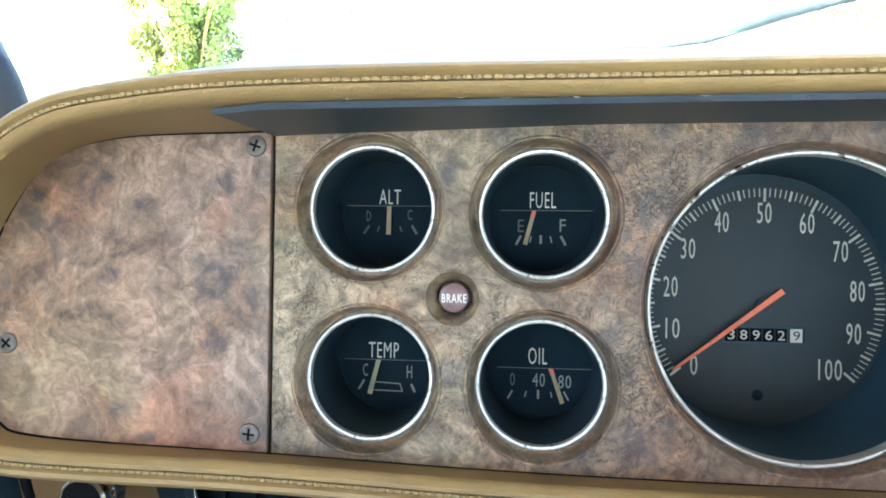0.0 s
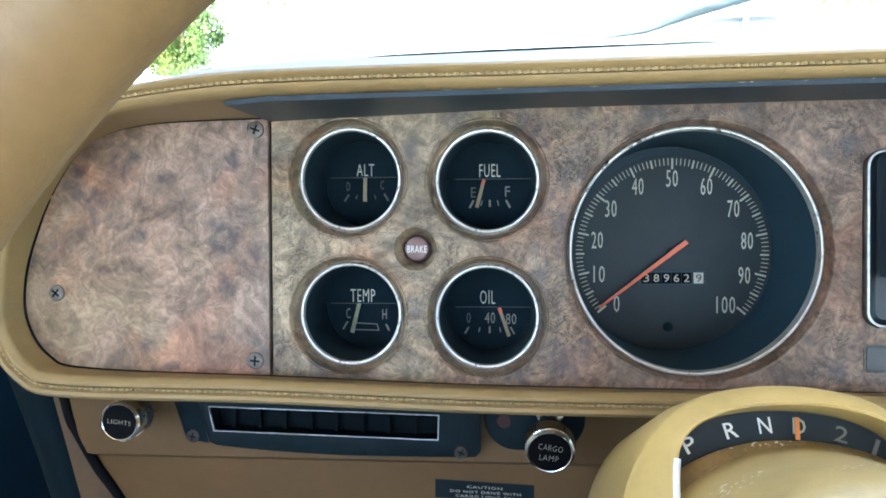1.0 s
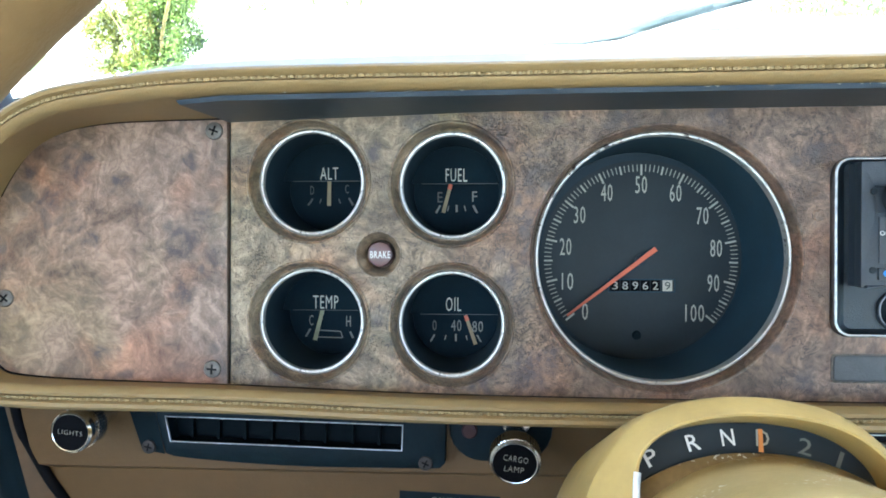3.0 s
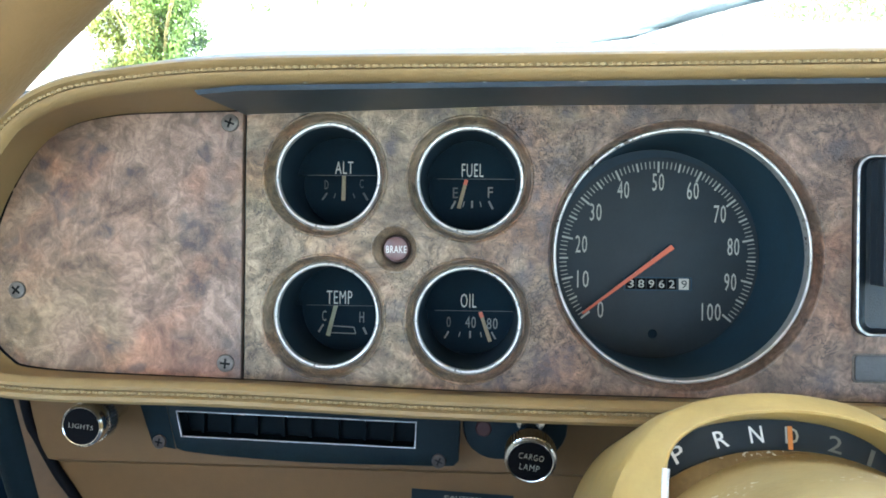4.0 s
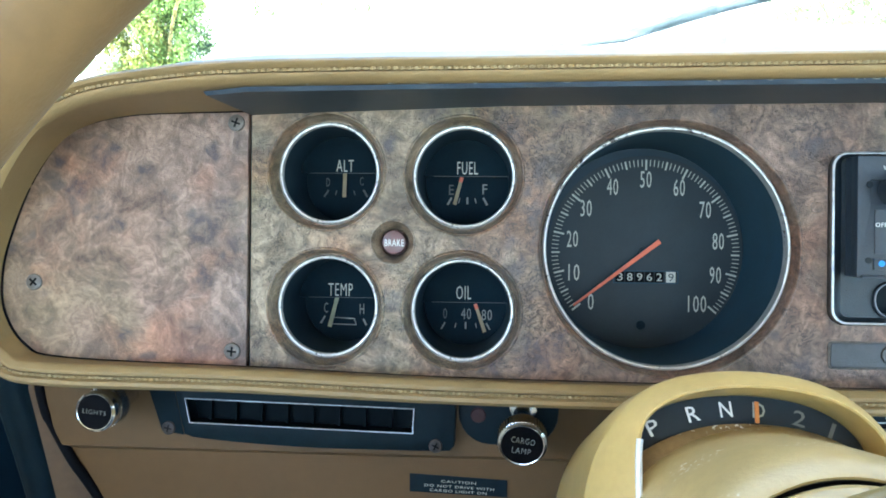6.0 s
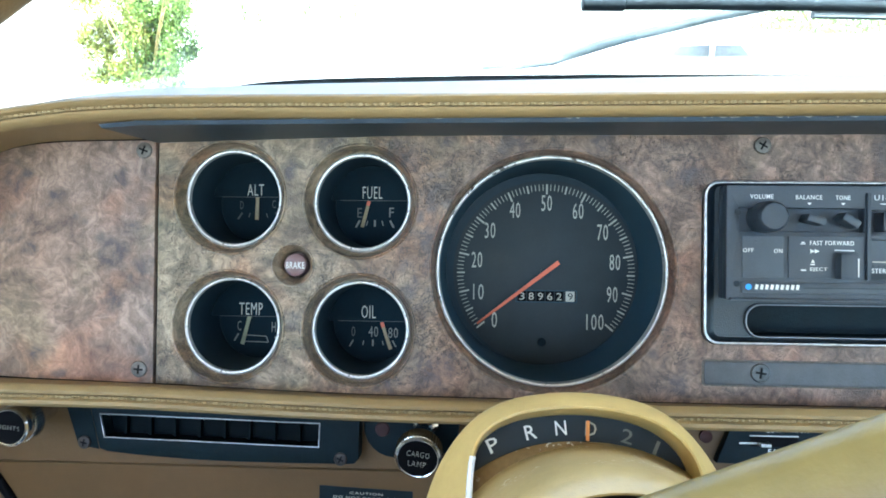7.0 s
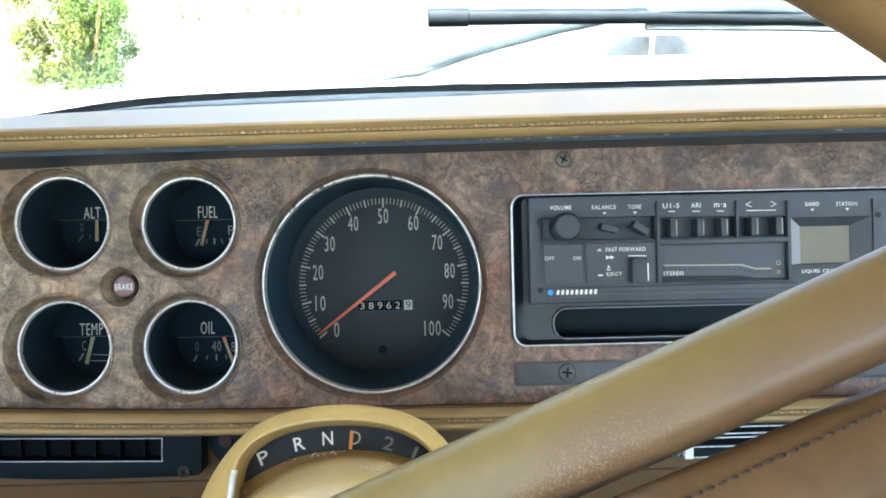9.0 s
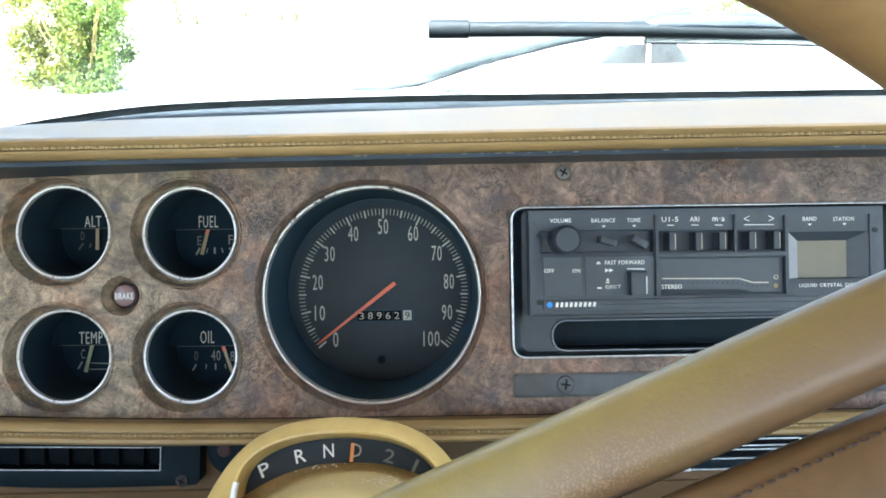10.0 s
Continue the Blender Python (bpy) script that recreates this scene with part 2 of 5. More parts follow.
BURL = burl("walnut_burl_laminate", TONES, EYES, 1.05, 1.15)
BURL_END = burl("rosy_burl_laminate", ROSE, END_EYES, 0.75, 0.35)
PAD = material("tan_vinyl", (0.290, 0.197, 0.083), 0.50, 0, 0.08, 25, 0.35, 1400, spec=0.45)
# Tan taken darker to hold the shade under the dash overhang.
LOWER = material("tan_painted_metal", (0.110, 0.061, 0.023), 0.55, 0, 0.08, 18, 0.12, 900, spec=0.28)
COLUMN = material("gold_tan_paint", (0.47, 0.330, 0.112), 0.36, 0, 0.10, 30, 0.1, 700)
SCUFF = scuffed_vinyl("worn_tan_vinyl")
WHEEL_VINYL = material("tan_wheel_plastic", (0.215, 0.130, 0.052), 0.42, 0, 0.10, 30, 0.15, 900)
HOUSING = material("black_gauge_tube", (0.028, 0.056, 0.080), 0.6, 0, 0.1, 60, spec=0.15)
SHELF = material("matt_slate_shelf", (0.024, 0.031, 0.038), 0.95, 0, 0.15, 40, 0.3, 900, spec=0.02)
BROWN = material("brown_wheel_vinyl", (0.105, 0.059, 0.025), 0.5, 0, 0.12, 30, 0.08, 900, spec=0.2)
THREAD_DARK = material("dark_brown_thread", (0.05, 0.025, 0.015), 0.7)
CHROME = material("chrome", (0.93, 0.93, 0.92), 0.12, 1.0, 0.12, 220, 0.1, 900)
RING = material("chipped_chrome", (0.53, 0.515, 0.485), 0.45, 0.6, 0.12, 160, 0.15, 900, speck=((0.06, 0.05, 0.045), 420, 0.07, 60, 0.51))
COLLAR = material("worn_gold_tan_paint", (0.38, 0.276, 0.108), 0.38, 0, 0.10, 30, 0.1, 700, speck=((0.70, 0.68, 0.62), 620, 0.05, 40, 0.54))
BLACK = material("black_plastic", (0.009, 0.016, 0.023), 0.30, 0, 0.15, 60, 0.25, 1600)
LINER = material("black_satin_paint", (0.036, 0.053, 0.073), 0.45, 0, 0.15, 40, 0.3, 1300)
DIAL = material("matt_black_dial", (0.012, 0.020, 0.027), 0.6, 0, 0.1, 70, spec=0.35)
NAVY = material("navy_black_dial", (0.013, 0.027, 0.039), 0.6, 0, 0.1, 70, spec=0.3)
MASK = material("teal_black_mask", (0.005, 0.012, 0.017), 0.75, 0, 0.1, 70, spec=0.08)
DIAL_LOW = material("dark_grey_dial", (0.007, 0.015, 0.021), 0.75, 0, 0.1, 70, spec=0.08)
DIAL_GREY = material("charcoal_dial", (0.017, 0.025, 0.030), 0.6, 0, 0.1, 70, spec=0.35)
INK = material("black_ink", (0.003, 0.003, 0.004), 0.7, spec=0.08)
PRINT = material("cream_print", (0.43, 0.41, 0.345), 0.6, 0, 0.05, 300)
PRINT_LT = material("pale_print", (0.60, 0.58, 0.54), 0.6, 0, 0.05, 300)
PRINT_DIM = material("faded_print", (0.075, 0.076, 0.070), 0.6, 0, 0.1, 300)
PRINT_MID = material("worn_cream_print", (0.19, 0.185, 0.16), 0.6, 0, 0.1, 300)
WHITE = material("white_print", (0.78, 0.78, 0.76), 0.5, 0, 0.04, 300)
AMBER = material("amber_pointer", (0.62, 0.22, 0.05), 0.5, 0, 0.08, 150)
ORANGE = material("orange_red_needle", (0.56, 0.11, 0.045), 0.5, 0, 0.08, 150)
YELLOW = material("faded_yellow_needle", (0.27, 0.20, 0.095), 0.5, 0, 0.12, 200)
OLIVE = material("olive_needle", (0.27, 0.265, 0.15), 0.5, 0, 0.12, 200)
MAUVE = material("faded_mauve_lens", (0.155, 0.088, 0.088), 0.3, 0, 0.1, 200)
MAROON = material("maroon_lens", (0.050, 0.022, 0.022), 0.5, 0, 0.1, 120, spec=0.15)
GREY = material("dark_grey_plastic", (0.034, 0.044, 0.058), 0.42, 0, 0.12, 80, 0.2, 1800)
GREY_LT = material("grey_plastic", (0.041, 0.052, 0.067), 0.40, 0, 0.1, 80, 0.2, 1800)
BEVEL_LT = material("lit_grey_plastic", (0.30, 0.31, 0.34), 0.4, 0, 0.05, 120)
LCD = material("grey_lcd", (0.205, 0.188, 0.145), 0.35, 0, 0.05, 60, spec=0.15)
BLUE = material("blue_paint", (0.03, 0.28, 0.85), 0.4, 0, 0.05, 200)
STRIP = material("blank_grey_strip", (0.052, 0.053, 0.057), 0.42, 0, 0.14, 120, 0.2, 1200)
STEEL = material("dull_steel", (0.15, 0.132, 0.115), 0.42, 0.7, 0.2, 500, 0.3, 2500)
RUSTY = material("rusty_steel", (0.030, 0.021, 0.018), 0.6, 0.0, 0.3, 500, 0.3, 2500)
# Darker version of the collar paint with the shade coloured in; the flecks are wear.
COLLAR_SHADE = material("shaded_brown_paint", (0.20, 0.128, 0.05), 0.45, 0, 0.2, 60, 0.2, 700, speck=((0.66, 0.64, 0.58), 700, 0.06, 45, 0.55))
DUCT = material("black_duct", (0.002, 0.005, 0.007), 0.6, 0, 0.15, 60, spec=0.06)
VENT_BLACK = material("teal_black_paint", (0.0045, 0.0115, 0.016), 0.55, 0, 0.15, 60, 0.2, 1200, spec=0.13)
DARK_STEEL = material("blackened_steel", (0.08, 0.08, 0.08), 0.35, 0.8, 0.2, 500, 0.2, 2500)
STITCH = material("cream_thread", (0.36, 0.262, 0.128), 0.7, 0, 0.12, 700)
ARM = material("weathered_grey_arm", (0.040, 0.054, 0.059), 0.6, 0.0, 0.2, 60, 0.1, 900, spec=0.2)
# Black rubber lightened in its colour to show sun and haze on it.
SEAL = material("hazy_grey_rubber", (0.095, 0.115, 0.125), 0.6, 0, 0.2, 40, 0.2, 900)
GLINT_PALE = material("pale_glint_metal", (0.78, 0.80, 0.82), 0.32, 0.35, 0.15, 200)
SILVER = material("thin_worn_silver", (0.42, 0.42, 0.42), 0.36, 1.0, 0.2, 300)
RUBBER = material("black_rubber", (0.028, 0.036, 0.045), 0.55, 0, 0.15, 60, 0.2, 1000)
CARD = material("beige_door_card", (0.50, 0.42, 0.30), 0.6, 0, 0.06, 20, 0.2, 800)
LINING = material("tan_headlining", (0.42, 0.33, 0.21), 0.8, 0, 0.06, 12, 0.3, 500)
GLASS = glass("clear_glass")


# ---- building helpers ----
ORIGIN = {}


def thing(name, org, label, category, group="", kind="", base=DASH):
    """An Empty at the thing's base; its parts are given in the coordinates of the frame called base."""
    ob = new(name)
    ob.empty_display_size = 0.02
    ob.matrix_world = base @ Matrix.Translation(org)
    ORIGIN[ob] = Vector(org)
    return tagged(ob, label, category, group, kind)


def mesh_of(name, bm, mat, org, angle=38):
    bmesh.ops.translate(bm, verts=bm.verts, vec=-Vector(org))
    me = bpy.data.meshes.new(name)
    bm.to_mesh(me)
    bm.free()
    me.materials.append(mat)
    me.polygons.foreach_set("use_smooth", [True] * len(me.polygons))
    me.set_sharp_from_angle(angle=radians(angle))
    return me


def part(name, bm, mat, parent, label="", angle=38):
    ob = new(name, mesh_of(name, bm, mat, ORIGIN[parent], angle))
    ob.parent = parent
    ORIGIN[ob] = ORIGIN[parent]
    return tagged(ob, label)


def solo(name, bm, mat, org, label, category, group="", kind="", base=DASH, angle=38):
    ob = new(name, mesh_of(name, bm, mat, org, angle))
    ob.matrix_world = base @ Matrix.Translation(org)
    ORIGIN[ob] = Vector(org)
    return tagged(ob, label, category, group, kind)


def box(x0, x1, y0, y1, z0, z1, bev=0.0, bm=None, turn=0.0):
    """A bevelled box; turn: degrees in the x-z plane about its middle."""
    b = bmesh.new()
    bmesh.ops.create_cube(b, size=1)
    for v in b.verts:
        v.co = Vector(((x0 + x1) / 2 + v.co.x * (x1 - x0), (y0 + y1) / 2 + v.co.y * (y1 - y0), (z0 + z1) / 2 + v.co.z * (z1 - z0)))
    if bev:
        bmesh.ops.bevel(b, geom=b.edges[:], offset=bev, segments=2, profile=0.6, affect="EDGES")
    if turn:
        c = Vector(((x0 + x1) / 2, (y0 + y1) / 2, (z0 + z1) / 2))
        bmesh.ops.rotate(b, verts=b.verts, cent=c, matrix=Matrix.Rotation(radians(-turn), 3, "Y"))
    return merge(bm, b)


def merge(bm, b):
    if bm is None:
        return b
    me = bpy.data.meshes.new("tmp")
    b.to_mesh(me)
    b.free()
    bm.from_mesh(me)
    bpy.data.meshes.remove(me)
    return bm


def lathe(cx, cz, prof, seg=72, bm=None, a0=0.0, a1=360.0):
    """Turns the outline prof [(radius, y)] about the y axis through (cx, cz)."""
    b = bmesh.new()
    full = abs(a1 - a0 - 360) < 1e-6
    n = seg if full else seg + 1
    rings = []
    for i in range(n):
        a = radians(a0 + (a1 - a0) * i / seg)
        rings.append([b.verts.new((cx + r * math.cos(a), y, cz + r * math.sin(a))) for r, y in prof])
    for i in range(seg):
        p, q = rings[i], rings[(i + 1) % n]
        for j in range(len(prof) - 1):
            if prof[j][0] < 1e-7 and prof[j + 1][0] < 1e-7:
                continue
            b.faces.new((p[j], p[j + 1], q[j + 1], q[j]))
    bmesh.ops.remove_doubles(b, verts=b.verts, dist=1e-7)
    bmesh.ops.recalc_face_normals(b, faces=b.faces)
    return merge(bm, b)


def loft(rows, bm=None, closed=False, caps=False):
    """A skin over rows of points of equal number; closed: each row is a ring."""
    b = bmesh.new()
    vs = [[b.verts.new(p) for p in r] for r in rows]
    m = len(rows[0])
    for r, s in zip(vs, vs[1:]):
        for j in range(m if closed else m - 1):
            k = (j + 1) % m
            b.faces.new((r[j], r[k], s[k], s[j]))
    if caps:
        b.faces.new(vs[0])
        b.faces.new(vs[-1][::-1])
    bmesh.ops.recalc_face_normals(b, faces=b.faces)
    return merge(bm, b)


def spline(pts, n):
    """A smooth curve through pts (Catmull-Rom), n steps a span."""
    p = [Vector(q) for q in pts]
    p = [2 * p[0] - p[1]] + p + [2 * p[-1] - p[-2]]
    out = []
    for i in range(1, len(p) - 2):
        a, b, c, d = p[i - 1:i + 3]
        for k in range(n):
            t = k / n
            out.append(0.5 * (2 * b + (c - a) * t + (2 * a - 5 * b + 4 * c - d) * t * t + (3 * b - a - 3 * c + d) * t ** 3))
    return out + [p[-2]]


def tube(pts, radius, seg=10, bm=None, squash=1.0):
    """A round bar along pts; radius: a number or one for each point."""
    pts = [Vector(p) for p in pts]
    rows = []
    for i, p in enumerate(pts):
        d = (pts[min(i + 1, len(pts) - 1)] - pts[max(i - 1, 0)]).normalized()
        u = d.cross(Vector((0, 0, 1)) if abs(d.z) < 0.9 else Vector((1, 0, 0))).normalized()
        w = d.cross(u)
        r = radius[i] if isinstance(radius, (list, tuple)) else radius
        rows.append([p + u * (r * math.cos(2 * math.pi * k / seg)) + w * (r * squash * math.sin(2 * math.pi * k / seg)) for k in range(seg)])
    return loft(rows, bm, closed=True, caps=True)


def curve_mesh(cu):
    ob = bpy.data.objects.new("tmp", cu)
    scene.collection.objects.link(ob)
    me = bpy.data.meshes.new_from_object(ob.evaluated_get(bpy.context.evaluated_depsgraph_get()))
    bpy.data.objects.remove(ob)
    bpy.data.curves.remove(cu)
    b = bmesh.new()
    b.from_mesh(me)
    bpy.data.meshes.remove(me)
    return b


def plate(loops, y0, y1, bev=0.0, bm=None):
    """A flat plate from y0 (front) to y1 with the outline loops[0] and holes loops[1:], in x and z."""
    cu = bpy.data.curves.new("tmp", "CURVE")
    cu.dimensions, cu.fill_mode = "2D", "BOTH"
    cu.extrude = (y1 - y0) / 2 - bev
    cu.bevel_depth, cu.bevel_resolution = bev, 1
    cu.offset = -bev
    for lp in loops:
        s = cu.splines.new("POLY")
        s.points.add(len(lp) - 1)
        for q, (x, z) in zip(s.points, lp):
            q.co = (x, z, 0, 1)
        s.use_cyclic_u = True
    b = curve_mesh(cu)
    for v in b.verts:
        v.co = Vector((v.co.x, (y0 + y1) / 2 - v.co.z, v.co.y))
    bmesh.ops.remove_doubles(b, verts=b.verts, dist=1e-6)
    return merge(bm, b)


def circle(cx, cz, r, n=72):
    return [(cx + r * math.cos(2 * math.pi * i / n), cz + r * math.sin(2 * math.pi * i / n)) for i in range(n)]


def rounded(x0, x1, z0, z1, r, n=6):
    out = []
    for cx, cz, a in ((x1 - r, z1 - r, 0), (x0 + r, z1 - r, 90), (x0 + r, z0 + r, 180), (x1 - r, z0 + r, 270)):
        out += [(cx + r * math.cos(radians(a + 90 * i / n)), cz + r * math.sin(radians(a + 90 * i / n))) for i in range(n + 1)]
    return out


def text(body, cx, cz, h, w, y, turn=0.0, bold=0.0, bm=None, slant=0.0, depth=0.00015):
    """Raised lettering of height h and width w about (cx, cz), facing the driver at y."""
    cu = bpy.data.curves.new("tmp", "FONT")
    cu.body, cu.size, cu.resolution_u, cu.offset, cu.shear, cu.space_character = body, 1.0, 2, bold, slant, 1.12
    b = curve_mesh(cu)
    xs, zs = [v.co.x for v in b.verts], [v.co.y for v in b.verts]
    sx, sz = w / (max(xs) - min(xs)), h / (max(zs) - min(zs))
    mx, mz = (max(xs) + min(xs)) / 2, (max(zs) + min(zs)) / 2
    c, s = math.cos(radians(turn)), math.sin(radians(turn))
    for v in b.verts:
        u, t = (v.co.x - mx) * sx, (v.co.y - mz) * sz
        v.co = Vector((cx + u * c - t * s, y, cz + u * s + t * c))
    bmesh.ops.reverse_faces(b, faces=[f for f in b.faces if f.normal.y > 0])
    r = bmesh.ops.extrude_face_region(b, geom=b.faces[:])
    bmesh.ops.translate(b, verts=[e for e in r["geom"] if isinstance(e, bmesh.types.BMVert)], vec=(0, -depth, 0))
    bmesh.ops.recalc_face_normals(b, faces=b.faces)
    return merge(bm, b)


def bar(x0, z0, x1, z1, w, y, depth=0.0003, bm=None, w1=None):
    """A thin raised stroke from (x0, z0) to (x1, z1)."""
    d = Vector((x1 - x0, z1 - z0)).normalized()
    n = Vector((-d.y, d.x))
    w1 = w if w1 is None else w1
    pts = [(x0 + n.x * w / 2, z0 + n.y * w / 2), (x1 + n.x * w1 / 2, z1 + n.y * w1 / 2), (x1 - n.x * w1 / 2, z1 - n.y * w1 / 2), (x0 - n.x * w / 2, z0 - n.y * w / 2)]
    return loft([[(x, y, z) for x, z in pts], [(x, y - depth, z) for x, z in pts]], bm, closed=True, caps=True)


# ---- the cab: plain unseen walls, roof and floor that close the place ----
HERE = Matrix.Translation((0, 0, EYE_HEIGHT))
X0, X1, REAR, ROOF = -0.50, 1.26, -1.25, 0.50


def wall_with_window(name, label, x0, x1, y0, y1, z0, z1, hole, mat, along):
    """A wall of real thickness with one rectangular opening."""
    a, b, c, d = hole
    bm = None
    lo, hi = (y0, y1) if along == "y" else (x0, x1)
    for u0, u1, w0, w1 in ((lo, a, z0, z1), (b, hi, z0, z1), (a, b, z0, c), (a, b, d, z1)):
        bm = box(x0, x1, u0, u1, w0, w1, 0, bm) if along == "y" else box(u0, u1, y0, y1, w0, w1, 0, bm)
    return solo(name, bm, mat, ((x0 + x1) / 2, (y0 + y1) / 2, z0), label, "wall", kind="structure", base=HERE)


# Window openings and the ceiling's front edge are sized to shape the light inside.
wall_with_window("wall_left", "beige trimmed driver's door side of the cab with its window opening", X0 - 0.05, X0, REAR, 0.10, -0.85, ROOF, (-1.15, -0.40, 0.0, 0.45), CARD, "y")
wall_with_window("wall_right", "beige trimmed passenger side of the cab with its window opening", X1, X1 + 0.05, REAR, 0.10, -0.85, ROOF, (-1.15, -0.06, -0.02, 0.45), CARD, "y")
wall_with_window("wall_rear", "tan rear wall of the cab with its window opening", X0 - 0.05, X1 + 0.05, REAR - 0.05, REAR, -0.85, ROOF, (-0.40, 1.15, 0.0, 0.45), LINING, "x")
solo("ceiling", box(X0 - 0.05, X1 + 0.05, REAR - 0.05, -0.08, ROOF, ROOF + 0.04, 0.006), LINING, (0.38, -0.7, ROOF), "tan fabric headlining under the cab roof", "ceiling", kind="structure", base=HERE)
solo("floor", box(X0 - 0.05, X1 + 0.05, REAR - 0.05, 0.42, -0.89, -0.85), RUBBER, (0.38, -0.4, -0.87), "black rubber cab floor", "floor", kind="structure", base=HERE)
solo("wall_front", box(X0 - 0.05, X1 + 0.05, 0.36, 0.40, -0.85, -0.06), VENT_BLACK, (0.38, 0.38, -0.85), "black painted firewall under the windscreen", "wall", kind="structure", base=HERE)

for x in (X0 - 0.05, X1):
    solo("wall_side", box(x, x + 0.05, 0.10, 0.36, -0.85, -0.05), VENT_BLACK, (x, 0.2, -0.85), "black painted side of the footwell", "wall", kind="structure", base=HERE)

# ---- windscreen with its rubber seal, and the pillars ----
# lower edge of the glass: a curve that sweeps back towards the door
BASE = spline([(-0.41, 0.12, 0.090), (-0.345, 0.165, 0.1085), (-0.296, 0.192, 0.1225), (-0.2528, 0.203, 0.1325), (-0.192, 0.217, 0.1440), (-0.118, 0.245, 0.1540), (0.013, 0.262, 0.1602), (0.147, 0.262, 0.1604), (0.391, 0.258, 0.1602), (0.80, 0.25, 0.158), (1.2, 0.15, 0.125)], 8)
RISE = [(0.0, 0.0), (-0.06, 0.008), (-0.13, 0.019), (-0.19, 0.05), (-0.28, 0.13), (-0.38, 0.26), (-0.46, 0.38)]
window = thing("window_1", (0.1, 0.2, 0.15), "clear curved windscreen in a black rubber seal", "windscreen", kind="structure")
sheet = [[p + Vector((0, dy, dz)) for p in BASE] for dy, dz in RISE]
back = [[p + Vector((0, dy + 0.0003, dz + 0.0008)) for p in BASE] for dy, dz in RISE]
pane = part("pane", loft(sheet + back[::-1] + sheet[:1]), GLASS, window, "clear glass", 60)
pane.visible_shadow = False
part("seal", loft([[p + Vector((0, dy, dz)) for p in BASE] for dy, dz in ((-0.014, -0.006), (-0.013, -0.0015), (-0.006, 0.0008), (0.004, 0.0012), (0.010, -0.001), (0.010, -0.014), (-0.014, -0.014))]), SEAL, window, "aged black rubber seal, coloured paler for haze")
for side, x in (("left", -0.42), ("right", 1.2)):
    bm = tube([DASH.inverted() @ HERE @ Vector(p) for p in ((x, 0.10, -0.05), (x, 0.06, 0.1), (x + (0.03 if x < 0 else -0.03), -0.16, 0.5))], [0.034, 0.03, 0.03], 10)
    solo("trim", bm, PAD, (x, 0.1, 0), "tan painted windscreen pillar", "pillar", kind="structure")

# ---- dashboard ----
dash = thing("dashboard", (0.0, 0.02, -0.10), "tan vinyl dashboard with a walnut burl instrument panel and black underside", "dashboard")
TOP = [(0.46, 0.0678), (0.2, 0.0676), (-0.06, 0.066), (-0.12, 0.064), (-0.19, 0.061)]
CURVE = [(-0.225, 0.0602), (-0.25, 0.059), (-0.27, 0.0550), (-0.285, 0.0465), (-0.297, 0.030), (-0.306, 0.010), (-0.3132, -0.014), (-0.313, -0.036), (-0.302, -0.0535), (-0.281, -0.0598)]
BOTTOM = [(-0.19, -0.0627), (-0.06, -0.0663), (0.2, -0.0672), (0.46, -0.067)]
GAUGES = {"ALT": (-0.1532, 0.0317), "FUEL": (-0.0874, 0.0301), "TEMP": (-0.1533, -0.0332), "OIL": (-0.0877, -0.0342)}
SP = (0.0078, -0.0034)
BRAKE = (-0.1208, -0.0018)
main_out = [(0.46, 0.072), (0.2, 0.0715), (-0.06, 0.07), (-0.1895, 0.065), (-0.1895, -0.066), (-0.06, -0.070), (0.46, -0.071)]
holes = [circle(*c, 0.0289) for c in GAUGES.values()] + [circle(*SP, 0.0609, 96), circle(*BRAKE, 0.0103, 40), rounded(0.0795, 0.2835, -0.0378, 0.0402, 0.0075)]
part("instrument_panel", plate([main_out] + holes, 0.0, 0.004), BURL, dash, "walnut burl laminate panel, grained and worn")
left = [(p.x, p.y) for p in spline([(-0.1912, 0.061)] + CURVE + [(-0.1912, -0.0626)], 5)]
part("end_panel", plate([[(x - 0.0012 if x < -0.2 else x, z * 1.02) for x, z in left]], -0.0006, 0.004, 0.0005), BURL_END, dash, "screwed walnut burl end panel")

part("back_panel", plate([[(1.2, -0.30), (1.2, 0.088), (-0.19, 0.088), (-0.30, 0.056), (-0.326, 0.02), (-0.326, -0.09), (-0.21, -0.30)]], 0.086, 0.090), LINER, dash, "black back of the dash")
# padded frame round the panel: where it meets the panel, its front edge and its outer edge
P = spline([(x, 0.0, z) for x, z in TOP + CURVE + BOTTOM], 8)
FRONT = spline([(0.46, -0.0665, 0.0622), (0.2, -0.0665, 0.0617), (-0.06, -0.0665, 0.0598), (-0.12, -0.0663, 0.0596), (-0.18, -0.0645, 0.0590),
                (-0.218, -0.058, 0.0572), (-0.245, -0.052, 0.0540), (-0.268, -0.042, 0.047), (-0.283, -0.034, 0.0365), (-0.298, -0.025, 0.021), (-0.3085, -0.018, 0.005),
                (-0.3155, -0.013, -0.017), (-0.3150, -0.013, -0.038), (-0.3025, -0.014, -0.0552), (-0.281, -0.016, -0.0598), (-0.19, -0.018, -0.0605), (-0.06, -0.02, -0.0635), (0.2, -0.02, -0.0638), (0.46, -0.02, -0.0638)], 8)
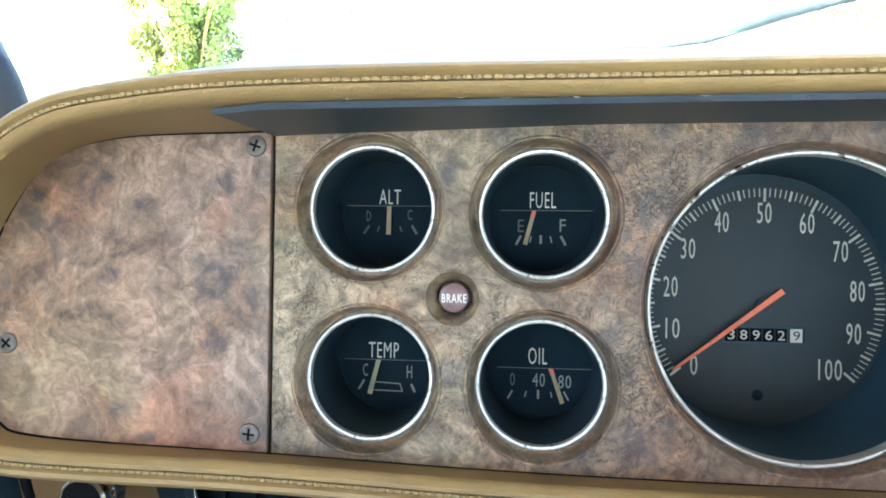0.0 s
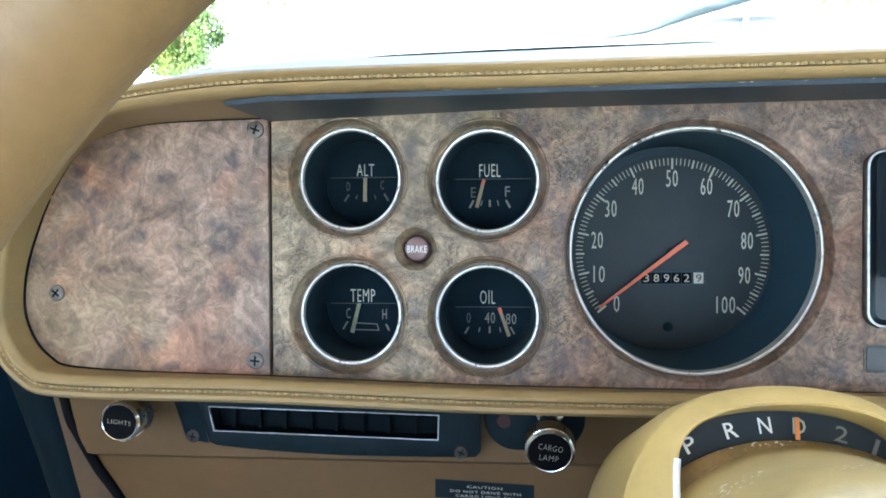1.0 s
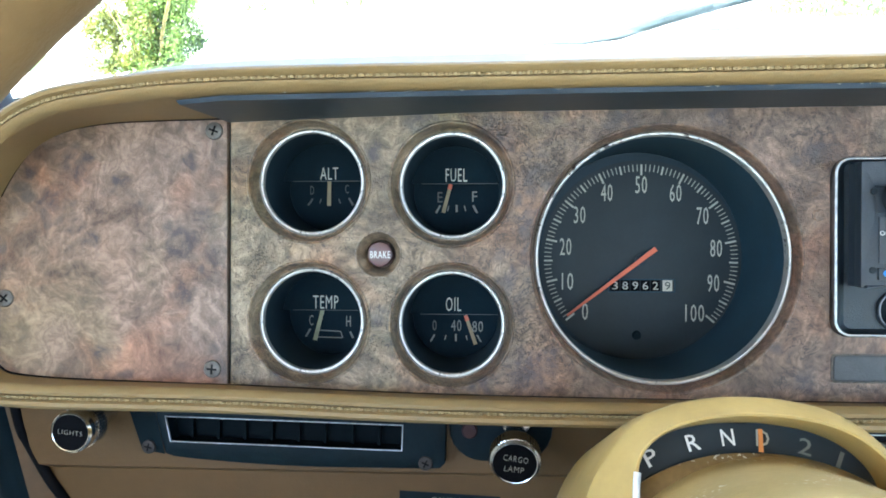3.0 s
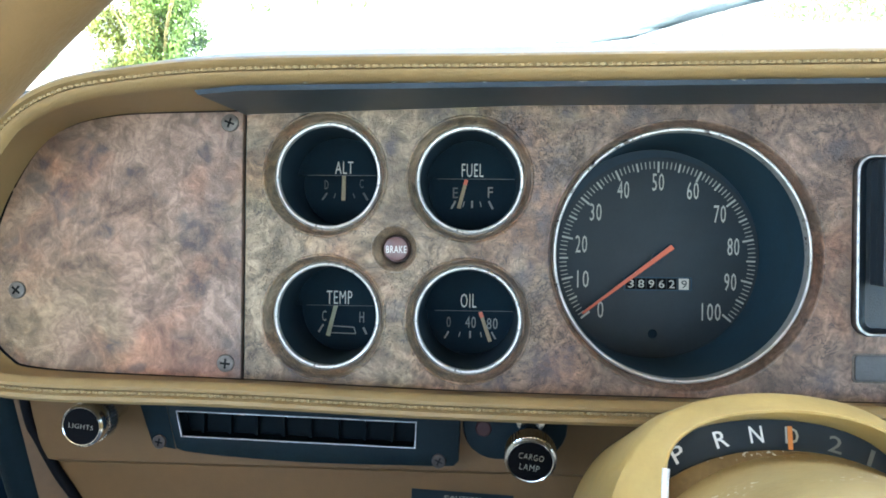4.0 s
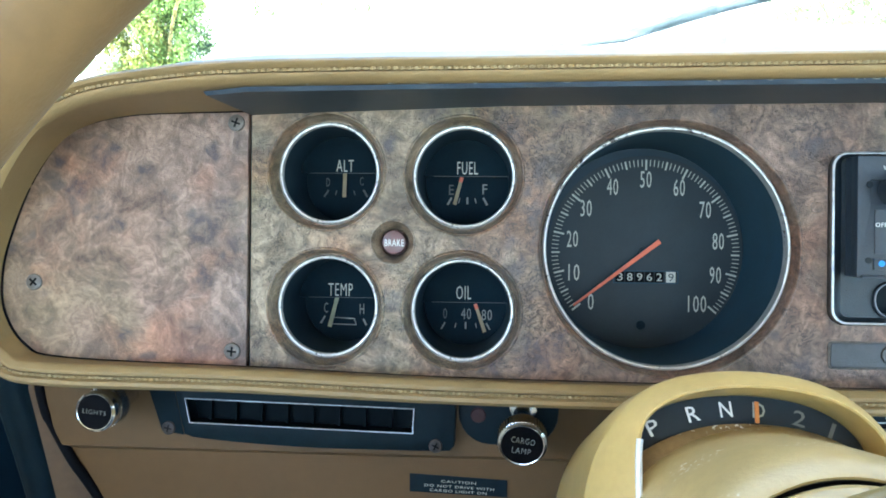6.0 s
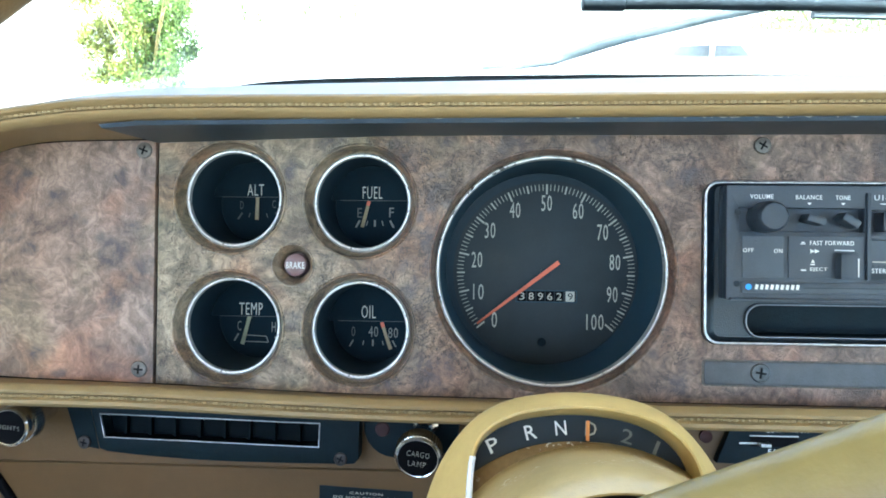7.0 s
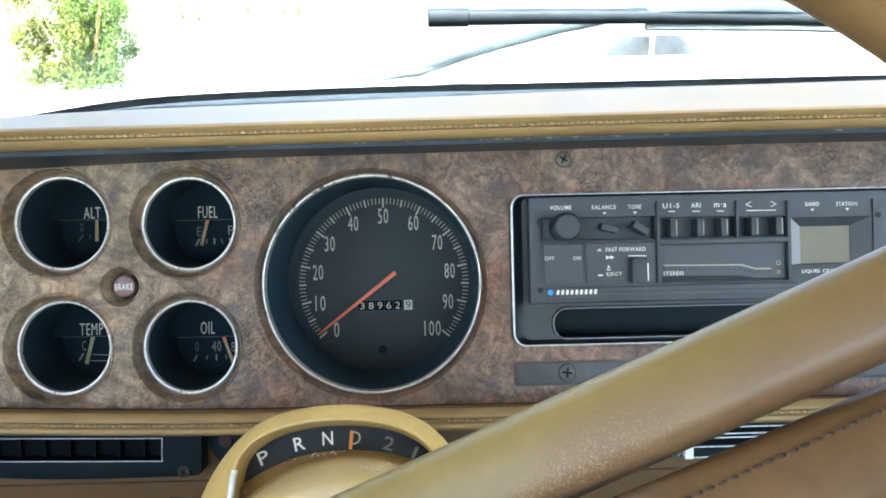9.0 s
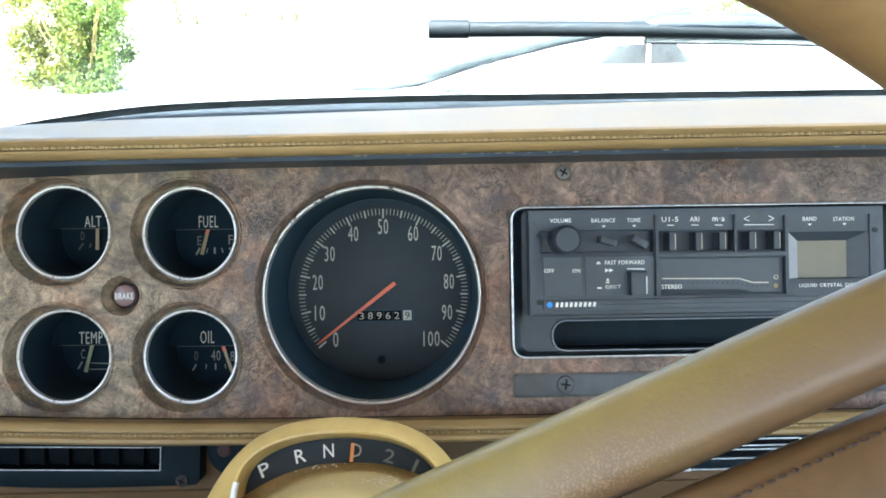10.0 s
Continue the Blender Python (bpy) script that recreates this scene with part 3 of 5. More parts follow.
OUTER = spline([(0.46, 0.075, 0.1142), (0.2, 0.048, 0.1056), (-0.06, 0.016, 0.0935), (-0.12, 0.008, 0.0905), (-0.18, -0.01, 0.084), (-0.22, -0.022, 0.075), (-0.252, -0.012, 0.069), (-0.278, -0.004, 0.061), (-0.298, 0.0, 0.048), (-0.313, 0.005, 0.03), (-0.322, 0.008, 0.008),
                (-0.328, 0.012, -0.016), (-0.328, 0.018, -0.042), (-0.314, 0.02, -0.064), (-0.284, 0.024, -0.0745), (-0.19, 0.026, -0.0765), (-0.06, 0.026, -0.079), (0.2, 0.026, -0.079), (0.46, 0.026, -0.079)], 8)
rows, seam = [], []
for i, (p, f, o) in enumerate(zip(P, FRONT, OUTER)):
    t = (FRONT[min(i + 1, len(P) - 1)] - FRONT[max(i - 1, 0)]).normalized()
    out = Vector((t.z, 0, -t.x)).normalized()      # outward in the panel's plane
    if out.dot(Vector((f.x + 0.1 if f.x < -0.1 else 0, 0, f.z))) < 0:
        out = -out
    k = min(1, max(0, (-f.y - 0.02) / 0.045))         # 1 along the brow, 0 along the sill
    w = 0.0092 + 0.0023 * (1 - k)
    fwd = Vector((0, -1, 0))
    def lip(u, d):
        """A point of the rolled lip, u across it; along the brow its face leans downwards."""
        return f + out * (w * u) + fwd * (d + 0.005 * k * (u - 0.4))
    s = lip(0.50, 0.0010)
    o2 = lip(1.0, -0.0022)
    rows.append([p + Vector((0, 0.003, 0)), p.lerp(f, 0.5), p.lerp(lip(0, 0), 0.93), lip(0.0, 0.0004), lip(0.10, 0.0020), lip(0.24, 0.0031), lip(0.36, 0.0029), lip(0.44, 0.0010), lip(0.50, -0.0001), lip(0.56, 0.0010),
                 lip(0.65, 0.0029), lip(0.79, 0.0030), lip(0.92, 0.0014), o2, o2.lerp(o, 0.5) + out * 0.0015, o, o + Vector((0, 0.012, 0)) - out * 0.008])
    seam.append((s, t, fwd))
part("padded_frame", loft(rows), PAD, dash, "padded tan vinyl frame with a stitched seam", 42)
# stitches along the seam, small thread beads, closer along the sill
bm, acc, last = bmesh.new(), 0.0, seam[0][0]
for s, t, fwd in seam:
    seg = (s - last).length
    gap = 0.0029
    while acc + gap <= seg + 1e-9 and seg > 0:
        acc += gap
        c = last.lerp(s, acc / seg) + fwd * 0.0002
        if c.x < 0.36:
            a, b = c - t * (gap * 0.30), c + t * (gap * 0.30)
            tube([a - fwd * 0.0006, a + fwd * 0.0002, c + fwd * 0.0006, b + fwd * 0.0002, b - fwd * 0.0006], [0.0003, 0.00060, 0.00068, 0.00060, 0.0003], 6, bm)
    acc, last = acc - seg, s
tagged(part("stitching", bm, STITCH, dash, "row of cream stitches"), kind="stuff")
part("panel_gap", tube([p + Vector((0, -0.0004, 0)) for p in P], 0.00085, 6), INK, dash, "dark gap round the panel")
# black plate under the brow
rnd = random.Random(5)
bm = bmesh.new()
for _ in range(34):
    x = rnd.choice((rnd.uniform(-0.17, 0.33), rnd.gauss(0.08, 0.05)))
    if -0.17 < x < 0.4:
        w = rnd.uniform(0.0003, 0.0018)
        up = 0.0018 * min(1.0, max(0.0, (x + 0.06) / 0.26))
        tube([(x - w, -0.0634, 0.0597 + up), (x, -0.0636, 0.0594 + up), (x + w, -0.0634, 0.0597 + up)], [0.00005, rnd.uniform(0.00012, 0.00028), 0.00005], 4, bm)
tagged(part("chipped_edge", bm, PRINT, dash, "pale chips along the plate's edge"), kind="stuff")
part("brow_liner", loft([[(0.46, 0.0035, 0.0652), (0.2, 0.0035, 0.0648), (-0.06, 0.0035, 0.0632), (-0.178, 0.0035, 0.0595), (-0.190, 0.0035, 0.0590)], [(0.46, -0.0620, 0.0606), (0.2, -0.0620, 0.0600), (-0.06, -0.0620, 0.0580), (-0.172, -0.0600, 0.0572), (-0.1900, -0.0560, 0.0566)],
                         [(0.46, -0.0630, 0.0624), (0.2, -0.0630, 0.0618), (-0.06, -0.0630, 0.0598), (-0.172, -0.0612, 0.0590), (-0.1912, -0.0566, 0.0582)]]), LINER, dash, "black satin plate with chipped edge")
# dark shelf between the pad and the glass
def glass_foot(x):
    i = next(i for i in range(1, len(BASE)) if BASE[i].x >= x)
    return BASE[i - 1].lerp(BASE[i], (x - BASE[i - 1].x) / (BASE[i].x - BASE[i - 1].x))
part("defroster_shelf", loft([[o + Vector((0, -0.004, -0.0075)) for o in OUTER[:66]], [glass_foot(o.x) + Vector((0, 0, -0.0085)) for o in OUTER[:66]]]), SHELF, dash, "matt black defroster shelf")
# painted lower dash
def lower_y(z):
    return 0.046 + 0.10 * max(0.0, -0.118 - z) + (0.006 if z < -0.116 else 0.0)
lower_rows = []
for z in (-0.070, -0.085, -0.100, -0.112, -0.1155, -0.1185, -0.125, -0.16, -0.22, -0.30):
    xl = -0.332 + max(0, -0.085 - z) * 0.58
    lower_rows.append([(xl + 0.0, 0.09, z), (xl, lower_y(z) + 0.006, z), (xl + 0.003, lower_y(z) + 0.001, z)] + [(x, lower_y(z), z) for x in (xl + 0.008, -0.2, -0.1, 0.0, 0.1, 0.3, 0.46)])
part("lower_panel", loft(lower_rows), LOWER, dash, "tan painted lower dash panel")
part("far_pad", loft([[(x, y, z) for x in (0.46, 0.8, 1.2)] for y, z in ((0.02, -0.3), (-0.01, -0.075), (-0.02, -0.065), (-0.012, 0.05), (-0.074, 0.059), (-0.076, 0.066), (0.0, 0.092), (0.055, 0.106), (0.07, 0.098))]), PAD, dash, "plain tan pad")

# gauge collars: shallow sloping recesses in the laminate
for c in GAUGES.values():
    part("gauge_collar", lathe(*c, [(0.0292, 0.0003), (0.0288, -0.0005), (0.0283, -0.0008), (0.0278, -0.0005), (0.0274, 0.0006), (0.0271, 0.0030), (0.0267, 0.0060), (0.0258, 0.0082), (0.0240, 0.0090)], 64), BURL, dash)
part("gauge_collar", lathe(*SP, [(0.0612, 0.0003), (0.0606, -0.0004), (0.0600, -0.0004), (0.0595, 0.0002), (0.0591, 0.0016), (0.0586, 0.0044), (0.0580, 0.0060), (0.0566, 0.0066)], 96), BURL, dash)
part("lamp_recess", lathe(*BRAKE, [(0.0110, 0.0003), (0.0106, -0.0006), (0.0101, -0.0006), (0.0094, 0.0010), (0.0078, 0.0045), (0.0068, 0.0075), (0.0066, 0.013), (0.0, 0.013)], 40), BURL, dash)


# ---- instruments ----
def instrument(name, label, c, r, face_y, dial_mat=None):
    """A round instrument: chrome ring, black housing and dial."""
    g = thing(name, (c[0], face_y, c[1]), label, "gauge")
    w = 0.0017 if r < 0.03 else 0.0015
    d = 0.0034 if r < 0.03 else 0.0010
    part("bezel_ring", lathe(*c, [(r - w, 0.0120), (r - w, 0.0048 + d), (r - w * 0.75, 0.0036 + d), (r - w * 0.2, 0.0034 + d), (r + w * 0.3, 0.0044 + d), (r + w * 0.4, 0.0070 + d)], 96), RING, g, "chipped chrome ring")
    part("housing", lathe(*c, [(r - w, 0.0095), (r - w - 0.0004, 0.012), (r - w - 0.0006, face_y + 0.001)], 96), NAVY if r < 0.03 else HOUSING, g, "black tube")
    if dial_mat:
        part("dial", lathe(*c, [(0.0, face_y), (r - w - 0.0003, face_y), (r - w - 0.0003, face_y + 0.0012)], 96), dial_mat, g)
    return g


FY, GY = 0.038, 0.051
def deep(x, z):
    """The dial lies behind the lettered mask: its marks are drawn larger by that much."""
    return -0.078 + (x + 0.078) * 1.035, 0.0005 + (z - 0.0005) * 1.035


def small_gauge(name, label, key, title, tx, tz, th, tw, line, marks, words, needle, needle_mat, needle_label):
    """A small gauge: a sunken dial with marks and needle, its upper part covered by a lettered mask."""
    c = GAUGES[key]
    g = instrument(name, label, c, 0.0247, GY, DIAL_LOW)
    r, a0 = 0.0233, math.asin((line - c[1]) / 0.0233)
    arc = [(c[0] + r * math.cos(a), c[1] + r * math.sin(a)) for a in [a0 + (math.pi - 2 * a0) * i / 40 for i in range(41)]]
    part("mask", plate([arc], FY, FY + 0.0008), MASK, g, "black mask plate")
    part("mask_edge", bar(arc[-1][0] + 0.006, line, arc[0][0] - 0.001, line, 0.00025, FY - 0.0001, 0.0002), PRINT_DIM, g, "thin pale edge")
    part("lettering", text(title, tx, tz, th, tw, FY - 0.0002, bold=-0.008), PRINT, g, "cream letters " + title)
    bm = None
    for x0, z0, x1, z1, w in marks:
        bm = bar(*deep(x0, z0), *deep(x1, z1), w, GY - 0.0002, bm=bm)
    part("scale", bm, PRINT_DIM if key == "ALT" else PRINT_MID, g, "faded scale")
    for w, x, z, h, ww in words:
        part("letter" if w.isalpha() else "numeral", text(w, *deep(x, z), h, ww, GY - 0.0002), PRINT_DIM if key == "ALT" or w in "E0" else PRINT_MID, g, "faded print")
    x0, z0, x1, z1, w = needle
    n = part("needle", bar(*deep(x0, z0), *deep(x1, z1), w, GY - 0.002, 0.0008, w1=w * 0.85), needle_mat, g, needle_label)
    t0, t1 = Vector(deep(x0, z0)), Vector(deep(x1, z1))
    t2 = t0.lerp(t1, 0.82)
    part("tip", bar(t2.x, t2.y, t1.x, t1.y, w * 0.98, GY - 0.0021, 0.0009, w1=w * 0.92), ORANGE if needle_mat is YELLOW and key != "ALT" else needle_mat, n)
    return g


small_gauge("ammeter", "black round ammeter marked ALT in a chrome ring", "ALT", "ALT", -0.1517, 0.0388, 0.0062, 0.0092, 0.0349,
            [(-0.1628, 0.0225, -0.1604, 0.0260, 0.0009), (-0.1568, 0.0235, -0.1560, 0.0258, 0.0005), (-0.1462, 0.0235, -0.1470, 0.0258, 0.0005), (-0.1396, 0.0225, -0.1418, 0.0262, 0.0011)],
            [("D", -0.1607, 0.0302, 0.0046, 0.0020), ("C", -0.1428, 0.0308, 0.0046, 0.0020)], (-0.1516, 0.0222, -0.1513, 0.0360, 0.0020), YELLOW, "faded yellow needle")
small_gauge("fuel_gauge", "black round fuel gauge with chrome ring, needle near empty", "FUEL", "FUEL", -0.0868, 0.0377, 0.0066, 0.0108, 0.0334,
            [(-0.0973, 0.0185, -0.0952, 0.0224, 0.0010), (-0.0915, 0.0195, -0.0908, 0.0222, 0.0005), (-0.0869, 0.0190, -0.0869, 0.0226, 0.0010), (-0.0823, 0.0195, -0.0830, 0.0222, 0.0005), (-0.0765, 0.0185, -0.0786, 0.0224, 0.0011)],
            [("E", -0.0953, 0.0265, 0.0054, 0.0026), ("F", -0.0778, 0.0268, 0.0054, 0.0026)], (-0.0935, 0.0186, -0.0898, 0.0328, 0.0019), YELLOW, "orange yellow needle")
small_gauge("temperature_gauge", "black round temperature gauge with chrome ring, needle near cold", "TEMP", "TEMP", -0.1535, -0.0268, 0.0066, 0.0130, -0.0309,
            [(-0.1640, -0.0445, -0.1616, -0.0405, 0.0009), (-0.1395, -0.0452, -0.1412, -0.0418, 0.0010), (-0.1575, -0.0412, -0.1460, -0.0418, 0.0005), (-0.1460, -0.0418, -0.1450, -0.0450, 0.0005), (-0.1450, -0.0450, -0.1585, -0.0447, 0.0005)],
            [("C", -0.1612, -0.0362, 0.0056, 0.0022), ("H", -0.1420, -0.0366, 0.0056, 0.0024)], (-0.1588, -0.0460, -0.1548, -0.0305, 0.0021), OLIVE, "faded olive needle")
small_gauge("oil_pressure_gauge", "black round oil pressure gauge with chrome ring, needle past forty", "OIL", "OIL", -0.0882, -0.0275, 0.0070, 0.0078, -0.0326,
            [(-0.1000, -0.0465, -0.0980, -0.0430, 0.0008), (-0.0928, -0.0456, -0.0922, -0.0432, 0.0005), (-0.0872, -0.0462, -0.0872, -0.0426, 0.0009), (-0.0815, -0.0456, -0.0820, -0.0432, 0.0005), (-0.0745, -0.0465, -0.0765, -0.0430, 0.0008)],
            [("0", -0.0980, -0.0383, 0.0056, 0.0022), ("40", -0.0870, -0.0383, 0.0060, 0.0054), ("80", -0.0762, -0.0388, 0.0058, 0.0056)], (-0.0772, -0.0475, -0.0822, -0.0330, 0.0019), YELLOW, "faded yellow needle")

SY = 0.0632
speedo = instrument("speedometer", "large round black speedometer in a chrome ring reading zero", SP, 0.0572, SY)
SC = (0.0100, -0.0054)
part("dial_rim", lathe(*SP, [(0.0, SY + 0.0002), (0.0556, SY + 0.0002), (0.0556, SY + 0.0008)], 96), NAVY, speedo, "dark navy rim of the dial")
part("dial_face", lathe(*SC, [(0.0, SY - 0.0001), (0.0520, SY - 0.0001), (0.0530, SY + 0.0001)], 96), DIAL_GREY, speedo, "charcoal dial face")


def mph(v, r, k=2.6):
    a = radians(89.5 - k * (v - 50))
    return SC[0] + r * math.cos(a), SC[1] + r * math.sin(a)


for v in range(101):
    r0, w = (0.0450, 0.0010) if v % 10 == 0 else (0.0463, 0.0009) if v % 5 == 0 else (0.0471, 0.0004)
    part("scale_mark", bar(*mph(v, r0), *mph(v, 0.0508), w, SY - 0.0002), PRINT, speedo)
for v in range(0, 101, 10):
    x, z = mph(v, 0.0400, 2.68)
    part("numeral", text(str(v), x, z, 0.0092, 0.0032 if v == 0 else 0.0098 if v == 100 else 0.0061, SY - 0.0002), PRINT, speedo, "cream numeral")
part("needle", bar(-0.0290, -0.0348, 0.0172, 0.0006, 0.0011, SY - 0.004, 0.001, w1=0.0025), ORANGE, speedo, "orange red needle")
part("pivot", lathe(*SC, [(0.0, SY - 0.003), (0.003, SY - 0.003), (0.003, SY)], 24), DIAL, speedo)
part("odometer_window", plate([rounded(-0.0070, 0.0282, -0.0226, -0.0154, 0.0006), rounded(-0.0064, 0.0276, -0.0220, -0.0160, 0.0004)], SY - 0.0012, SY), HOUSING, speedo)
for i, d in enumerate("38962"):
    x = -0.0033 + 0.0053 * i
    w = part("odometer_wheel", box(x - 0.0024, x + 0.0024, SY - 0.0006, SY, -0.0219, -0.0161), INK, speedo, "black number wheel")
    part("digit", text(d, x, -0.0190, 0.0042, 0.0030, SY - 0.0008), PRINT, w, "cream digit")
w = part("tenths_wheel", box(0.0217, 0.0267, SY - 0.0007, SY, -0.0219, -0.0161), PRINT, speedo, "cream tenths wheel")
part("digit", text("9", 0.0242, -0.0190, 0.0042, 0.0030, SY - 0.0009), BLACK, w, "black digit")
part("dial_stud", lathe(0.0083, -0.0455, [(0.0, SY - 0.0012), (0.0019, SY - 0.001), (0.0025, SY)], 20), DIAL_LOW, speedo)

lamp = thing("brake_warning_lamp", (BRAKE[0], 0.0128, BRAKE[1]), "faded mauve brake warning lamp sunk in the panel", "warning lamp")
part("lens", lathe(*BRAKE, [(0.0, 0.0040), (0.0040, 0.0041), (0.0054, 0.0046), (0.0060, 0.0058), (0.0060, 0.0128)], 40), MAUVE, lamp)
part("lettering", text("BRAKE", BRAKE[0] + 0.0002, BRAKE[1] - 0.0002, 0.0033, 0.0094, 0.0040, bold=0.003), PRINT_LT, lamp, "white letters BRAKE")


def screw(name, mat, label, r=0.0041):
    """A cross-head screw at the origin of its own frame, head towards the driver."""
    s = thing(name, (0, 0, 0), label, "screw", group="panel screws", base=Matrix())
    part("head", lathe(0, 0, [(r, 0.0002), (r, -0.0004), (r * 0.9, -0.0009), (r * 0.5, -0.0012), (0.0, -0.0013)], 32), mat, s)
    part("cross_slot", bar(0, -r * 0.55, 0, r * 0.55, r * 0.21, -0.0009, 0.0006, bm=bar(-r * 0.55, 0, r * 0.55, 0, r * 0.21, -0.0009, 0.0006)), INK, s, "dark cross slot")
    return s


def place_screw(first, spots, base):
    for i, (x, y, z, a) in enumerate(spots):
        m = base @ pose(x, y, z, 0, a, 0)
        if i == 0:
            first.matrix_world = m
        else:
            copy_thing(first, m)


place_screw(screw("screw", STEEL, "dull steel cross-head screw in the burl panel"), [(-0.197, -0.0006, 0.055, 20), (-0.198, -0.0006, -0.055, 5), (-0.2975, -0.0006, -0.0228, 40), (0.1083, 0.0, 0.0587, 30)], DASH)
place_screw(screw("screw", DARK_STEEL, "blackened cross-head screw in the grey strip", 0.0046), [(0.1075, -0.0012, -0.0510, 8), (0.255, -0.0012, -0.0515, 30)], DASH)
solo("blank_plug", lathe(0.0745, 0.0160, [(0.0026, 0.0005), (0.0026, -0.0006), (0.0018, -0.0010), (0.0, -0.0010)], 20), BURL, (0.0745, 0, 0.016), "brown plug in the burl panel", "plug")
strip = thing("trim_strip", (0.18, 0, -0.0515), "grey blank strip with pale edges screwed under the radio", "trim strip")
part("edge", plate([rounded(0.0801, 0.2829, -0.0580, -0.0451, 0.0022)], -0.0005, 0.002, 0.0004), STEEL, strip, "pale rounded edge")
part("face", plate([rounded(0.0810, 0.2820, -0.0572, -0.0457, 0.0016)], -0.0012, 0.0, 0.0003), STRIP, strip)

# ---- steering wheel and column, in a frame along the column ----
WHEEL_AT, RAKE = (0.0105, -0.264, -0.066), 20.0
COL = DASH @ pose(*WHEEL_AT, -RAKE, 0, 0)
wheel = thing("steering_wheel", (0, 0.06, 0), "tan steering wheel turned a little, with paired padded spokes", "steering wheel", base=COL)
RR, RT = 0.1932, 0.01555
RIM = COL.inverted() @ DASH @ pose(0.01025, -0.2745, -0.0775, -14.6, 0, 0)
rows = []
for i in range(129):
    a = 2 * math.pi * i / 128
    e = Vector((math.cos(a), 0, math.sin(a)))
    rows.append([RIM @ (e * (RR + RT * math.cos(b)) + Vector((0, RT * math.sin(b), 0))) for b in [2 * math.pi * k / 24 for k in range(24)]])
part("rim", loft(rows, closed=True), WHEEL_VINYL, wheel, "smooth tan rim")


def spoke_rows(a, b, wa, wb, ta, tb, n=14, bow=0.0):
    """A rounded flat bar from a to b: half widths wa to wb up the wheel, half thicknesses ta to tb."""
    a, b = Vector(a), Vector(b)
    d = (b - a).normalized()
    up = Vector((0, 0, 1)) - d * d.z
    up.normalize()
    dep = d.cross(up).normalized()
    out = []
    for i in range(n + 1):
        t = i / n
        c = a.lerp(b, t) + dep * (bow * math.sin(math.pi * t))
        w, h = wa + (wb - wa) * t, ta + (tb - ta) * t
        ring = []
        for k in range(20):
            q = 2 * math.pi * k / 20
            cx, sx = math.cos(q), math.sin(q)
            ring.append(c + up * (w * math.copysign(abs(cx) ** 0.6, cx)) + dep * (h * math.copysign(abs(sx) ** 0.6, sx)))
        out.append(ring)
    return out


for flip in (1, -1):
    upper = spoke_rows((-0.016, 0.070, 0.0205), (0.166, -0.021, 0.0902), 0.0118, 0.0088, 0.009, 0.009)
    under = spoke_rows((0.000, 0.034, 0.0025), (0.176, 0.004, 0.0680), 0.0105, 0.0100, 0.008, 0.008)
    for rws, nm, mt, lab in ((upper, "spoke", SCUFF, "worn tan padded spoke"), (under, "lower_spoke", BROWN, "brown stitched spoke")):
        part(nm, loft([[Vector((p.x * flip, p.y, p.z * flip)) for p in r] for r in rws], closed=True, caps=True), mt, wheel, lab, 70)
    bm = None
    for i in range(74):
        p = Vector((0.004, 0.0252, 0.0078)).lerp(Vector((0.170, -0.0030, 0.0740)), i / 73)
        q = p + Vector((0.0015, -0.0003, 0.0006))
        bm = tube([Vector((r.x * flip, r.y, r.z * flip)) for r in (p, p.lerp(q, 0.5) + Vector((0, -0.0004, 0)), q)], [0.0003, 0.0005, 0.0003], 6, bm)
    tagged(part("stitching", bm, THREAD_DARK, wheel, "row of dark stitches"), kind="stuff")
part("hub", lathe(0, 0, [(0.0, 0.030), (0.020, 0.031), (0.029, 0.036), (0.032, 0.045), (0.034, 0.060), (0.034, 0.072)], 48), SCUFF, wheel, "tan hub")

column = thing("steering_column", (0, 0.2, -0.03), "tan metal steering column with a gear indicator in its cowl", "steering column", base=COL)
KY = 0.1416
arch = [(0.064, -0.06), (0.061, -0.03), (0.0575, 0.0), (0.054, 0.026), (0.0495, 0.046), (0.0425, 0.060), (0.034, 0.0695), (0.024, 0.0750), (0.012, 0.0777), (0.0, 0.0785)]
arch = arch + [(-x, z) for x, z in arch[-2::-1]]
arch = [(p.x * 0.97 - 0.0055, p.y * 0.955) for p in spline([(x, z, 0) for x, z in arch], 4)]
inner = [((p[0] + 0.0055) * 0.905 - 0.0055, p[1] * 0.905 if p[1] > 0 else p[1]) for p in arch]
def narrowed(x, limit=0.0364):
    """The slot's straight sides, rounded into its arched top."""
    return x / (1 + (abs(x) / limit) ** 14) ** (1 / 14)
inner = [(narrowed(x + 0.0038) - 0.0038, z) for x, z in inner]
def sect(pts, y, k=1.0):
    return [(x * k, y, z * k if z > 0 else z) for x, z in pts]
def between(k):
    return [(a[0] + (b[0] - a[0]) * k, a[1] + (b[1] - a[1]) * k) for a, b in zip(inner, arch)]
part("cowl", loft([sect(inner, KY + 0.004), sect(inner, KY - 0.0130), sect(between(0.05), KY - 0.0141), sect(between(0.14), KY - 0.0143), sect(between(0.20), KY - 0.0138), sect(between(0.90), KY - 0.0062), sect(arch, KY - 0.0042), sect(arch, KY + 0.02, 1.015), sect(arch, KY + 0.10, 1.0)]), COLUMN, column, "gold tan metal cowl with a worn edge", 24)
part("indicator_dial", plate([[(x * 0.999, z * 0.999) for x, z in inner if z > 0.012]], KY - 0.001, KY + 0.002), DIAL, column, "black gear indicator dial")
